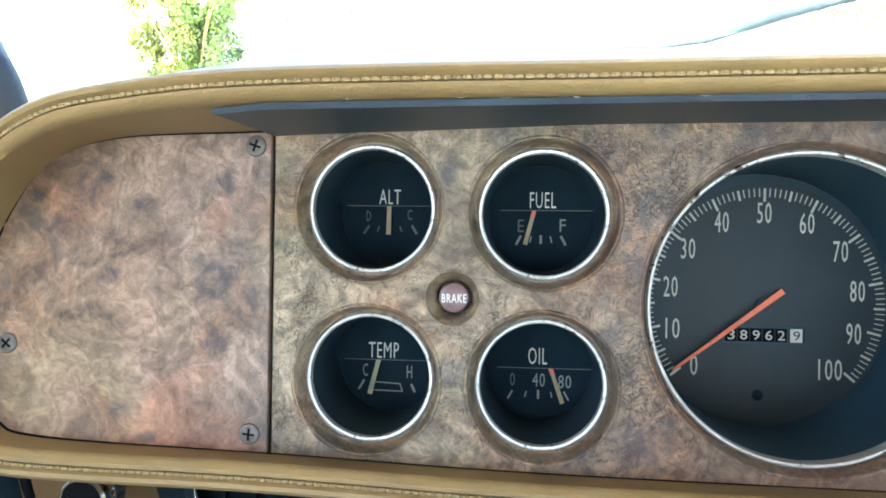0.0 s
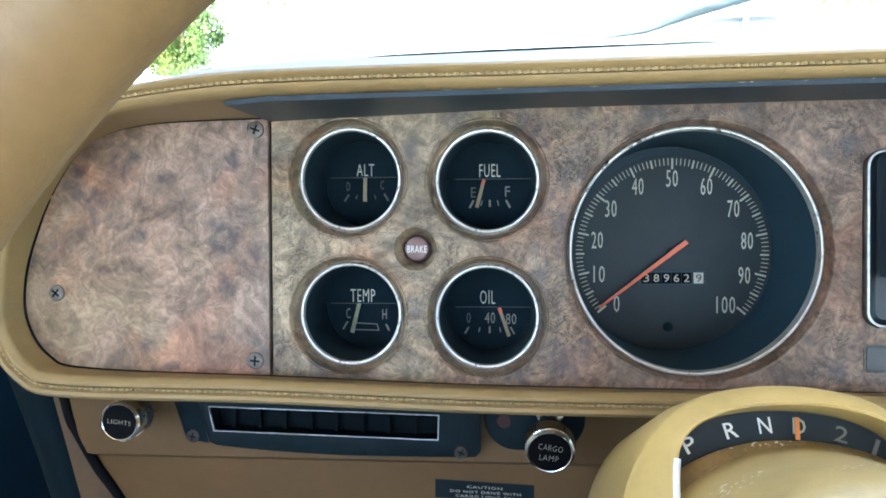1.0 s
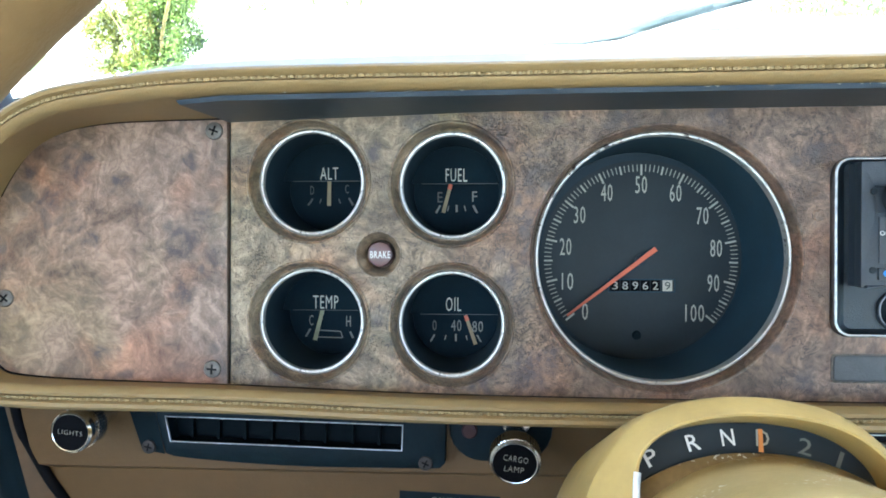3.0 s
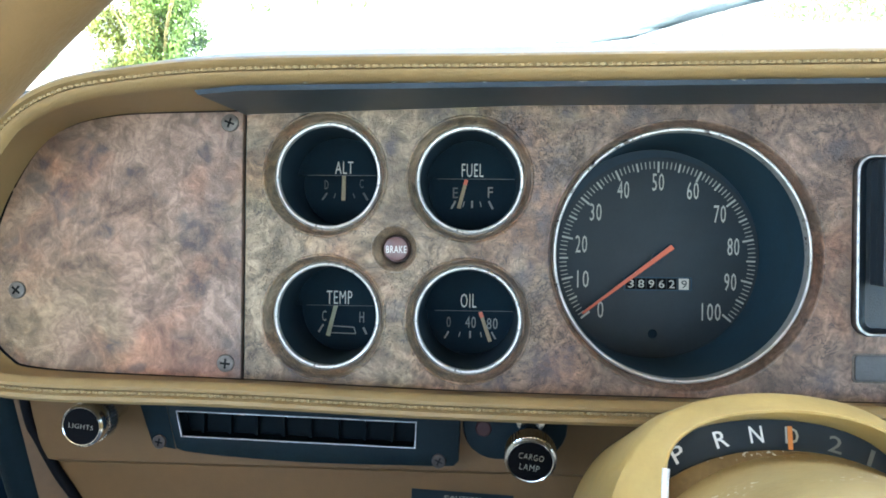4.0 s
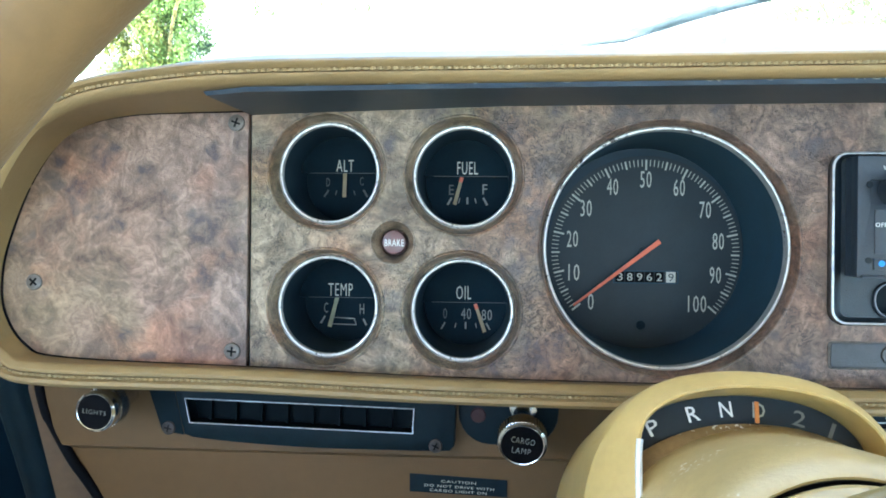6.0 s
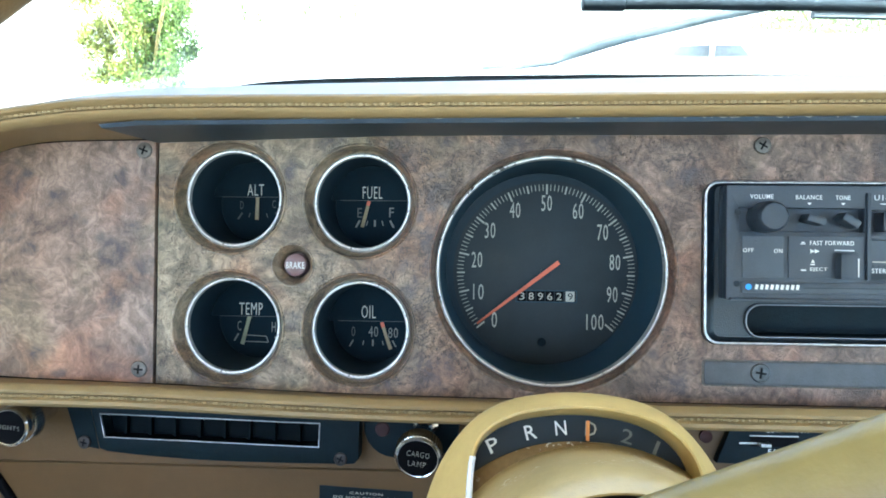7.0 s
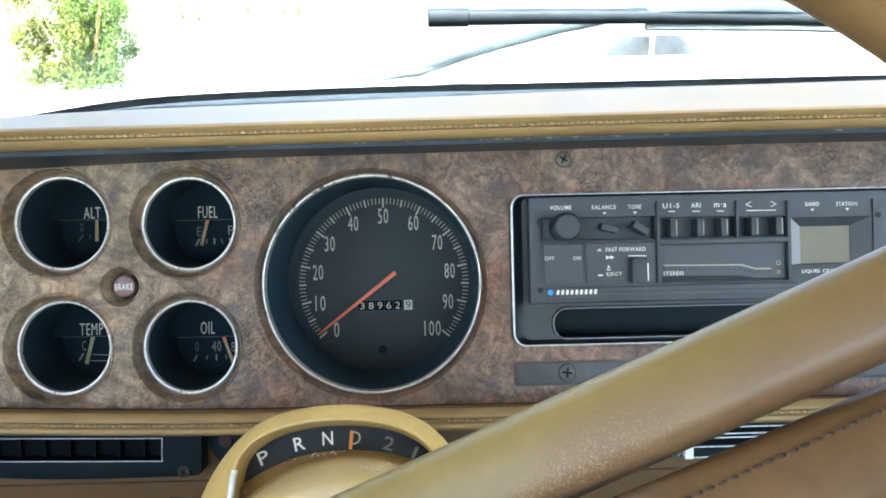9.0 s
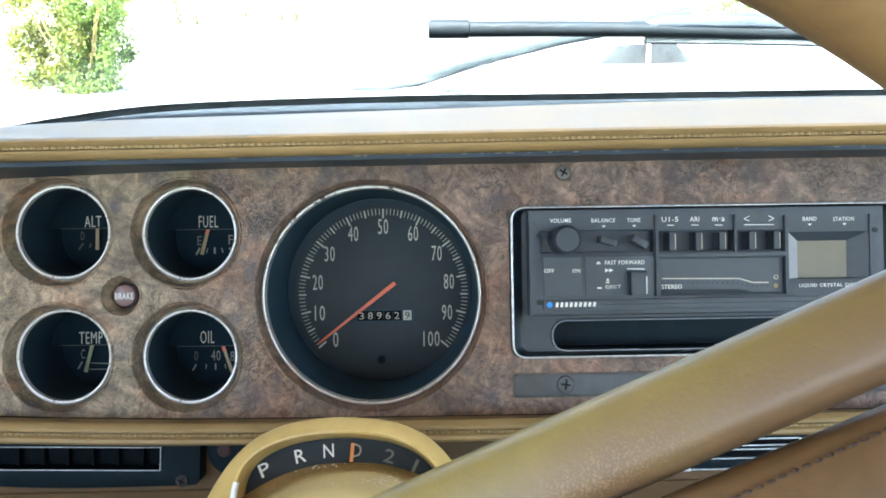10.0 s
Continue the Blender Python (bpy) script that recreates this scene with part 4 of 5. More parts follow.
for i, ch in enumerate("PRND21"):
    a = (115.8, 103.6, 94.2, 85.0, 73.9, 64.8)[i]
    x, z = 0.0635 * math.cos(radians(a)) - 0.0055, 0.0635 * math.sin(radians(a))
    part("letter", text(ch, x, z, 0.0048, 0.0038 if ch != "1" else 0.0012, KY - 0.0012, turn=a - 90, bold=0.004 if ch != "1" else 0.0), WHITE if ch in "PRN" else PRINT if ch == "D" else PRINT_MID, column, "gear letter")
a = radians(86.2)
part("pointer", bar(0.0592 * math.cos(a) - 0.0055, 0.0592 * math.sin(a), 0.0658 * math.cos(a) - 0.0055, 0.0658 * math.sin(a), 0.0012, KY - 0.003, 0.0006), AMBER, column, "orange pointer")
# Near-white strip paints the sky's glint on the worn left edge of the slot.
part("edge_glint", tube([(x, KY - 0.0139, z) for x, z in between(0.06) if x < -0.032 and -0.045 < z < 0.053], 0.0011, 10), GLINT_PALE, column, "worn edge with its sky glint coloured in")
# This band paints the shade where the collar slopes back under the dial.
part("collar_shade", lathe(-0.0055, 0.0, [(0.0588, KY), (0.0588, KY - 0.003), (0.0572, KY - 0.0045), (0.040, KY - 0.009)], 64, a0=0, a1=180), COLLAR_SHADE, column, "brown band of painted shade with pale worn flecks")
part("collar", lathe(0, 0, [(0.0600, KY + 0.002), (0.0582, KY - 0.003), (0.0552, KY - 0.010), (0.0520, KY - 0.028), (0.0486, KY - 0.044), (0.0455, KY - 0.0525), (0.0425, KY - 0.0565), (0.0404, KY - 0.0578), (0.0398, KY - 0.0572)], 64), COLLAR, column, "tan collar", 60)
part("collar_gap", lathe(0, 0, [(0.0399, KY - 0.0574), (0.0394, KY - 0.0530), (0.0382, KY - 0.0530)], 64), INK, column, "dark gap behind the wheel hub")
part("hub_cover", lathe(0, 0, [(0.0383, KY - 0.0530), (0.0386, KY - 0.0595), (0.0376, KY - 0.0618), (0.034, KY - 0.0640), (0.033, KY - 0.055)], 64), COLLAR, column, "pale tan hub cover")
part("shaft", lathe(0, 0, [(0.034, 0.066), (0.034, 0.10), (0.030, 0.25), (0.030, 0.33)], 40), BLACK, column, "black shaft")

# ---- below the instrument panel ----
def pull_knob(name, label, x, z, y, words, r, long):
    k = thing(name, (x, y, z), label, "pull knob")
    prof = [(0.0, y + 0.0006), (r * 0.78, y + 0.0004), (r * 0.80, y), (r * 0.90, y - 0.0006), (r, y + 0.0006), (r, y + 0.004), (r * 0.86, y + 0.0055), (r * 0.98, y + 0.008), (r * 0.98, y + 0.015), (r * 0.6, y + 0.019), (0.0052, y + 0.021), (0.0050, y + 0.036)]
    if not long:
        prof = prof[:5] + [(r, y + 0.0092), (r * 0.85, y + 0.011), (0.0052, y + 0.012), (0.0048, y + 0.030), (0.0075, y + 0.032), (0.0075, y + 0.036)]
    part("knob", lathe(x, z, prof[2:], 48), CHROME, k, "chrome knob")
    part("face", lathe(x, z, [(0.0, y - 0.0003), (r * 0.93, y - 0.0004), (r * 0.93, y + 0.002)], 40), INK, k, "black face")
    bm = None
    for w, dx, dz, hh, ww in words:
        bm = text(w, x + dx, z + dz, hh, ww, y - 0.0005, bm=bm, bold=-0.025)
    part("lettering", bm, PRINT, k, "white letters")
    bm = None
    k0 = 0.0078 if long else 0.0012
    for i in range(44):
        a = 2 * math.pi * i / 44
        bm = box(x + r * math.cos(a) - 0.0004, x + r * math.cos(a) + 0.0004, y + k0, y + k0 + 0.007, z + r * math.sin(a) - 0.0004, z + r * math.sin(a) + 0.0004, 0, bm)
    part("knurling", bm, CHROME, k)
    return k


light = pull_knob("light_switch", "chrome pull knob marked LIGHTS under the dash", -0.2721, -0.0884, 0.010, [("LIGHTS", 0, 0, 0.0022, 0.0120)], 0.0103, True)
cargo = pull_knob("cargo_lamp_switch", "knurled chrome pull knob marked CARGO LAMP", -0.0581, -0.0992, 0.010, [("CARGO", 0, 0.0026, 0.0030, 0.0115), ("LAMP", 0, -0.0030, 0.0030, 0.0090)], 0.0118, False)
light.matrix_world = light.matrix_world @ pose(0, 0, 0, 3, 6, 0)
cargo.matrix_world = cargo.matrix_world @ pose(0, 0, 0, 17, 8, 0)

vent = thing("air_vent", (-0.17, 0.04, -0.098), "black air vent with chrome-edged mouth under the dash", "air vent")
VY = 0.034
outline = [(p.x, p.y) for p in spline([(-0.2505, -0.1036, 0), (-0.236, -0.1056, 0), (-0.216, -0.1076, 0), (-0.186, -0.1094, 0), (-0.155, -0.1102, 0), (-0.1, -0.1100, 0)], 4)] + [(-0.0945, -0.1096), (-0.0922, -0.1070), (-0.0915, -0.078), (-0.2425, -0.078), (-0.2360, -0.1000), (-0.2375, -0.1035)]
mouth = [(-0.2352, -0.0858), (-0.1138, -0.0885), (-0.1142, -0.1006), (-0.2325, -0.0978)]
part("plate", plate([[(-0.2360, -0.1046)] + outline[5:-2], mouth], VY, VY + 0.012, 0.0006), VENT_BLACK, vent, "black metal plate")
part("side_facet", loft([[(-0.2360, VY, -0.1050), (-0.2425, VY, -0.078)], [(-0.2500, VY + 0.004, -0.1040), (-0.2600, VY + 0.006, -0.078)], [(-0.2505, VY + 0.012, -0.1040), (-0.2605, VY + 0.012, -0.078)]]), VENT_BLACK, vent)
def ring_of(q, k):
    cx, cz = sum(p[0] for p in q) / 4, sum(p[1] for p in q) / 4
    return [(x + math.copysign(k, x - cx), z + math.copysign(k, z - cz)) for x, z in q]
part("chrome_frame", plate([ring_of(mouth, 0.0001), ring_of(mouth, -0.0006)], VY - 0.0012, VY + 0.003, 0.0003), SILVER, vent, "thin worn chrome frame")
part("duct", loft([[(x, VY + 0.003, z) for x, z in mouth], [(x, VY + 0.0105, z) for x, z in mouth]], closed=True), VENT_BLACK, vent)
part("duct_back", box(-0.24, -0.11, VY + 0.0100, VY + 0.0115, -0.105, -0.082), DUCT, vent)
for i in range(8):
    x = -0.2245 + 0.0140 * i
    part("vane", box(x - 0.0008, x + 0.0008, VY + 0.0062, VY + 0.0100, -0.1015, -0.0852), DUCT, vent)
place_screw(screw("screw", RUSTY, "rusty dark screw in the vent plate", 0.0036), [(-0.2452, VY + 0.0015, -0.1018, 12), (-0.1020, VY, -0.1072, 25)], DASH)

plate_ = thing("cargo_switch_plate", (-0.064, 0.046, -0.09), "black rounded plate behind the cargo lamp knob", "switch plate")
part("plate", plate([rounded(-0.0905, -0.0380, -0.1075, -0.062, 0.017)], 0.040, 0.046, 0.0012), VENT_BLACK, plate_)
part("indicator", lathe(-0.0800, -0.0920, [(0.0, 0.0385), (0.0035, 0.0388), (0.0042, 0.0402)], 24), MAROON, plate_, "dark red lens")

label = thing("caution_label", (-0.0907, 0.054, -0.133), "small dark label with silver caution lettering", "label")
TILT_Z = -2.2
LY = 0.0531
lb = [(-0.1167, -0.1280), (-0.0647, -0.1304), (-0.0647, -0.1384), (-0.1167, -0.1368)]
part("backing", plate([lb], LY, LY + 0.002), STEEL, label, "silver border")
part("face", plate([ring_of(lb, -0.0006)], LY - 0.0004, LY + 0.001), VENT_BLACK, label, "dark face")
for w, x, z, h, ww in (("CAUTION", -0.0906, -0.1316, 0.0014, 0.0190), ("DO NOT DRIVE WITH", -0.0902, -0.1343, 0.0014, 0.0380), ("CARGO LIGHT ON", -0.0908, -0.1367, 0.0014, 0.0310)):
    part("lettering", text(w, x, z, h, ww, LY - 0.0005, turn=TILT_Z), PRINT, label, "silver letters")

heat = thing("heater_control", (0.2, 0.046, -0.10), "black heater control panel with chrome slider slots", "heater control")
HY = 0.040
part("panel", plate([[(0.1115, -0.078), (0.34, -0.078), (0.34, -0.1125), (0.1005, -0.1060), (0.1015, -0.1025)]], HY, HY + 0.010, 0.0008), VENT_BLACK, heat, "black panel")
part("fan_slot", box(0.1180, 0.1430, HY - 0.0003, HY, -0.0965, -0.0912), INK, heat, "dark slot")
part("slot_edge", box(0.1175, 0.1430, HY - 0.0008, HY, -0.0910, -0.0905), RING, heat, "chrome line")
part("fan_lever", box(0.1215, 0.1270, HY - 0.006, HY, -0.0956, -0.0938, 0.0006), RING, heat, "chrome lever")
part("fan_stem", box(0.1120, 0.1215, HY - 0.0012, HY, -0.0952, -0.0942, 0.0002), RING, heat)
for w, x, z, h, ww in (("LOW", 0.1305, -0.0877, 0.0024, 0.0078), ("HIGH", 0.1440, -0.0875, 0.0024, 0.0085), ("FAN", 0.1312, -0.0990, 0.0026, 0.0076), ("HEAT", 0.1930, -0.0885, 0.0020, 0.0095), ("TEMP", 0.1745, -0.1062, 0.0022, 0.0095), ("DEF", 0.2579, -0.0938, 0.0024, 0.0075)):
    part("lettering", text(w, x, z, h, ww, HY - 0.0003), WHITE, heat, "white letters")
for z in (-0.0912, -0.0950, -0.0972, -0.1022, -0.1082):
    part("chrome_line", box(0.1845, 0.2493, HY - 0.0010, HY, z - 0.0003, z + 0.0003), SILVER, heat)
for z in (-0.0931, -0.0997):
    part("slot", box(0.1845, 0.2493, HY - 0.0004, HY, z - 0.0014, z + 0.0014), INK, heat)
part("slot_end", box(0.2487, 0.2495, HY - 0.0010, HY, -0.0953, -0.0909), CHROME, heat)
part("temp_lever", box(0.1795, 0.1845, HY - 0.005, HY, -0.1080, -0.1015, 0.0006), WHITE, heat, "white lever")
solo("grommet", lathe(0.0960, -0.0930, [(0.0, 0.0452), (0.0022, 0.0450), (0.0034, 0.0440), (0.0036, 0.0462)], 24), MAROON, (0.096, 0.046, -0.093), "dark red-brown grommet in the lower dash", "grommet")

# ---- car radio ----
radio = thing("car_radio", (0.1815, 0.02, 0.0), "black cassette car radio in a chrome-edged housing", "radio")
RY = -0.0085
bez = rounded(0.0800, 0.2830, -0.0373, 0.0412, 0.0070)
bez_in = rounded(0.0812, 0.2818, -0.0361, 0.0400, 0.0060)
part("chrome_edge", plate([bez, bez_in], -0.0035, 0.002, 0.0003), SILVER, radio, "worn chrome edge")
inner_ = rounded(0.0862, 0.2768, -0.0345, 0.0395, 0.0040)
part("housing", loft([[(x, -0.0030, z) for x, z in bez_in], [(x, -0.0010, z) for x, z in rounded(0.0822, 0.2808, -0.0352, 0.0397, 0.0055)], [(x, 0.0015, z) for x, z in inner_], [(x, 0.020, z) for x, z in inner_]], closed=True), BLACK, radio, "glossy black housing")
part("housing_back", plate([rounded(0.0835, 0.2795, -0.0355, 0.0398, 0.004), rounded(0.1018, 0.2610, -0.0338, -0.0186, 0.0070)], 0.0030, 0.008), BLACK, radio)
# storage slot below the set
slot = rounded(0.1018, 0.2610, -0.0338, -0.0186, 0.0070)
part("slot_lip", plate([rounded(0.1008, 0.2620, -0.0348, -0.0177, 0.0078), slot], 0.0012, 0.0034, 0.0008), GREY_LT, radio, "raised lip")
# Thin pale ring paints the glint that runs along the slot's lip.
part("lip_glint", plate([rounded(0.1014, 0.2614, -0.0342, -0.0182, 0.0074), slot], 0.0010, 0.0030, 0.0001), BEVEL_LT, radio, "pale line painted as the lip's glint")
part("slot_box", loft([[(x, 0.003, z) for x, z in slot], [(x, 0.022, z) for x, z in slot]], closed=True), VENT_BLACK, radio)
part("slot_back", box(0.10, 0.263, 0.022, 0.024, -0.035, -0.017), VENT_BLACK, radio)

# face plate with its sunken fields
F = part("face", plate([rounded(0.0887, 0.2705, -0.0155, 0.0388, 0.0008), rounded(0.0945, 0.1523, 0.0168, 0.0280, 0.0004), rounded(0.1548, 0.1930, 0.0168, 0.0272, 0.0004), rounded(0.1945, 0.2187, 0.0168, 0.0268, 0.0004),
                        rounded(0.1555, 0.2195, -0.0055, 0.0132, 0.0004), rounded(0.2215, 0.2625, 0.0018, 0.0256, 0.0003)], RY, RY + 0.006, 0.0003), GREY, radio, "charcoal plastic face")
part("face_body", box(0.0889, 0.2703, RY + 0.0055, 0.012, -0.0153, 0.0386, 0.0005), GREY, radio)
part("field", plate([rounded(0.0960, 0.1150, -0.0050, 0.0148, 0.0003)], RY - 0.0006, RY + 0.001, 0.0002), GREY_LT, radio)
part("field", plate([rounded(0.1172, 0.1520, -0.0050, 0.0148, 0.0003)], RY - 0.0006, RY + 0.001, 0.0002), GREY_LT, radio)
part("divider", box(0.1528, 0.1545, RY - 0.0016, RY + 0.001, -0.0056, 0.0352, 0.0003), GREY, radio)
part("divider", box(0.1931, 0.1944, RY - 0.0016, RY + 0.001, 0.0158, 0.0350, 0.0003), GREY, radio)
part("divider", box(0.2190, 0.2207, RY - 0.0016, RY + 0.001, -0.0056, 0.0345, 0.0003), GREY, radio)
part("divider", box(0.2628, 0.2637, RY - 0.0010, RY + 0.001, -0.0020, 0.0345, 0.0002), GREY, radio)
part("ledge", box(0.1545, 0.2192, RY - 0.0016, RY + 0.001, 0.0138, 0.0160, 0.0003), GREY_LT, radio)
part("band", box(0.0955, 0.2690, RY - 0.0012, RY + 0.001, -0.0122, -0.0070, 0.0005), GREY_LT, radio)
part("groove", box(0.1240, 0.2690, RY - 0.0014, RY, -0.0098, -0.0094), DIAL, radio)
part("nose_edge", box(0.0900, 0.2700, RY - 0.0020, RY + 0.004, -0.0158, -0.0146, 0.0005), GREY, radio)
# volume knob and levers
part("volume_knob", lathe(0.1062, 0.0234, [(0.0, RY - 0.0125), (0.0058, RY - 0.0125), (0.0066, RY - 0.0118), (0.0071, RY - 0.0095), (0.0074, RY + 0.003)], 48), GREY, radio, "round black knob")
part("balance_lever", box(0.1240, 0.1325, RY - 0.0055, RY + 0.004, 0.0207, 0.0241, 0.0007, turn=-16), GREY_LT, radio)
part("tone_lever", box(0.1398, 0.1484, RY - 0.0055, RY + 0.004, 0.0202, 0.0240, 0.0007, turn=-33), GREY_LT, radio)
for x in (0.1610, 0.1745, 0.1865, 0.2017, 0.2142):
    k = part("key", box(x - 0.0018, x + 0.0018, RY - 0.0035, RY + 0.005, 0.0172, 0.0262, 0.0005), GREY, radio)
    part("key_edge", box(x + 0.0010, x + 0.0014, RY - 0.0038, RY - 0.003, 0.0178, 0.0256), PRINT, k, "pale edge line")
key = part("fast_forward_key", box(0.1388, 0.1472, RY - 0.0060, RY + 0.002, -0.0052, 0.0070, 0.0008), GREY, radio, "tall black key")
part("key_edge", box(0.1464, 0.1469, RY - 0.0063, RY - 0.0055, -0.0042, 0.0045), WHITE, key, "white edge line")
part("cassette_door", box(0.1557, 0.2193, RY + 0.0016, RY + 0.004, -0.0053, 0.0130), GREY_LT, radio)
part("cassette_step", plate([[(0.1557, -0.0054), (0.2193, -0.0054), (0.2193, -0.0046), (0.2035, -0.0046), (0.1965, -0.0030), (0.1557, -0.0026)]], RY + 0.0006, RY + 0.002), DIAL, radio)
bm = bar(0.1567, 0.0030, 0.1964, 0.0024, 0.0006, RY + 0.0015)
bar(0.1964, 0.0024, 0.2034, 0.0003, 0.0006, RY + 0.0015, bm=bm)
bar(0.2034, 0.0003, 0.2114, 0.0002, 0.0006, RY + 0.0015, bm=bm)
part("tape_line", bm, PRINT, radio, "white printed line")
bm = None
for i in range(22):
    x = 0.1570 + 0.00256 * i
    z = 0.0010 - 0.0008 * min(1, i / 15) - (0.0017 * min(1, max(0, (i - 15) / 3)))
    bm = lathe(x, z, [(0.0, RY + 0.0013), (0.00042, RY + 0.0013), (0.00042, RY + 0.002)], 8, bm)
part("indicator_row", bm, DIAL, radio)
part("reel_mark", lathe(0.2153, 0.0029, [(0.0008, RY + 0.0013), (0.0012, RY + 0.0013), (0.0012, RY + 0.002)], 20), PRINT, radio)
part("reel_mark", lathe(0.2152, -0.0015, [(0.0, RY + 0.0013), (0.0012, RY + 0.0013), (0.0012, RY + 0.002)], 20), YELLOW, radio)
# display with sloping sides; the left one is coloured pale as the lit side
outer_, disp = [(0.2215, 0.0256), (0.2625, 0.0256), (0.2625, 0.0018), (0.2215, 0.0018)], [(0.2279, 0.0212), (0.2534, 0.0212), (0.2534, 0.0022), (0.2279, 0.0022)]
for i, (mt, nm) in enumerate(((GREY_LT, "display_slope"), (GREY, "display_slope"), (GREY, "display_slope"), (BEVEL_LT, "display_slope"))):
    j = (i + 1) % 4
    part(nm, loft([[(outer_[i][0], RY, outer_[i][1]), (outer_[j][0], RY, outer_[j][1])], [(disp[i][0], RY + 0.004, disp[i][1]), (disp[j][0], RY + 0.004, disp[j][1])]]), mt, radio)
part("display", box(0.2275, 0.2538, RY + 0.0042, RY + 0.006, 0.0018, 0.0216), LCD, radio, "blank grey-green display")
for x, z in ((0.0938, 0.0258), (0.0935, -0.0080), (0.2660, 0.0262)):
    part("key_hole", lathe(x, z, [(0.0, RY - 0.0003), (0.0014, RY - 0.0004), (0.0016, RY + 0.001)], 16), DIAL, radio)
for w, x, z, h, ww in (("VOLUME", 0.1049, 0.0333, 0.0021, 0.0108), ("BALANCE", 0.1267, 0.0331, 0.0021, 0.0122), ("TONE", 0.1423, 0.0330, 0.0021, 0.0068), ("OFF", 0.0986, 0.0079, 0.0020, 0.0050), ("ON", 0.1124, 0.0077, 0.0020, 0.0039),
                       ("FAST FORWARD", 0.1371, 0.0116, 0.0021, 0.0202), ("EJECT", 0.1311, -0.0009, 0.0021, 0.0078), ("STEREO", 0.1616, -0.0012, 0.0021, 0.0104), ("U1-5", 0.1608, 0.0331, 0.0025, 0.0084), ("ARI", 0.1734, 0.0331, 0.0024, 0.0048),
                       ("m·a", 0.1857, 0.0328, 0.0021, 0.0062), ("BAND", 0.2325, 0.0324, 0.0021, 0.0071), ("STATION", 0.2500, 0.0321, 0.0021, 0.0107), ("LIQUID CRYSTAL DISPLAY", 0.2437, -0.0017, 0.0021, 0.0345)):
    y = RY - 0.0007 if w in ("OFF", "ON", "FAST FORWARD", "EJECT") else RY + 0.0014 if w == "STEREO" else RY - 0.0001
    part("lettering", text(w, x, z, h, ww, y, bold=0.004), WHITE, radio, "white letters")
bm = None
for x, z in ((0.1269, 0.0300), (0.1424, 0.0300), (0.2325, 0.0294), (0.2503, 0.0294)):
    bm = loft([[(x - 0.0010, RY - 0.0001, z + 0.0005), (x + 0.0010, RY - 0.0001, z + 0.0005), (x, RY - 0.0001, z - 0.0006)], [(x - 0.0010, RY - 0.0003, z + 0.0005), (x + 0.0010, RY - 0.0003, z + 0.0005), (x, RY - 0.0003, z - 0.0006)]], bm, closed=True, caps=True)
for x0, x1, z in ((0.1594, 0.1626, 0.0302), (0.1716, 0.1753, 0.0301), (0.1838, 0.1876, 0.0299), (0.1989, 0.2139, 0.0298)):
    bar(x0, z, x1, z - 0.0001, 0.0004, RY - 0.0001, bm=bm)
for x, s in ((0.1987, 1), (0.2141, -1)):
    bar(x, 0.0329, x + 0.0027 * s, 0.0342, 0.0003, RY - 0.0001, bm=bm)
    bar(x, 0.0329, x + 0.0027 * s, 0.0316, 0.0003, RY - 0.0001, bm=bm)
bar(0.1383, 0.0083, 0.1472, 0.0081, 0.0005, RY - 0.0007, bm=bm)
bar(0.1226, 0.0111, 0.1249, 0.0111, 0.0004, RY - 0.0007, bm=bm)
bar(0.1231, 0.0118, 0.1244, 0.0118, 0.0006, RY - 0.0007, bm=bm)
bar(0.1229, -0.0012, 0.1252, -0.0012, 0.0008, RY - 0.0007, bm=bm)
bar(0.1273, 0.0015, 0.1292, 0.0015, 0.0006, RY - 0.0007, bm=bm)
for x in (0.1271, 0.1292):
    bar(x, 0.0077, x + 0.0020, 0.0077, 0.0020, RY - 0.0007, bm=bm, w1=0.0001)
bar(0.1283, 0.0023, 0.1283, 0.0038, 0.0017, RY - 0.0007, bm=bm, w1=0.0001)
tagged(part("symbols", bm, WHITE, radio, "small printed symbols"), kind="stuff")
part("emblem", lathe(0.0986, -0.0093, [(0.0, RY - 0.0016), (0.0014, RY - 0.0016), (0.0014, RY)], 24), BLUE, radio, "blue dot emblem")
bm = None
for i in range(9):
    x = 0.1018 + 0.00236 * i
    bm = bar(x + 0.0003, -0.0105, x + 0.0008, -0.0082, 0.0013, RY - 0.0013, bm=bm)
part("brand_mark", bm, WHITE, radio, "row of slanted white bars")

# ---- outside ----
GROUND = material("pale_concrete", (0.62, 0.60, 0.55), 0.85, 0, 0.06, 0.6, 0.2, 20)
LEAF = material("green_leaves", (0.105, 0.170, 0.024), 0.55, 0, 0.3, 3.0)
LEAF_GOLD = material("yellow_green_leaves", (0.150, 0.170, 0.020), 0.55, 0, 0.3, 3.0)
STEM = material("pale_yellow_stems", (0.34, 0.27, 0.10), 0.8, 0, 0.2, 6)
BARK = material("pale_stems", (0.24, 0.18, 0.10), 0.8, 0, 0.2, 6)
WORLD = Matrix()
solo("ground", box(-400, 400, -400, 400, -0.5, 0.0), GROUND, (0, 0, 0), "pale sunlit concrete drive", "ground", kind="structure", base=WORLD)


LAWN = material("sunlit_grass", (0.085, 0.125, 0.035), 0.9, 0, 0.3, 1.5, 0.5, 30)
solo("ground", plate([[(-70, 26), (-15.5, 28), (-13.6, 27), (-14.5, 31), (-17.5, 44), (-70, 50)]], -0.03, 0.02), LAWN, (-40, 0, 35), "strip of sunlit lawn beyond the drive", "lawn", kind="structure", base=Matrix.Rotation(radians(-90), 4, "X"))


def ray_place(az, dist):
    return dist * math.sin(radians(az)), dist * math.cos(radians(az))


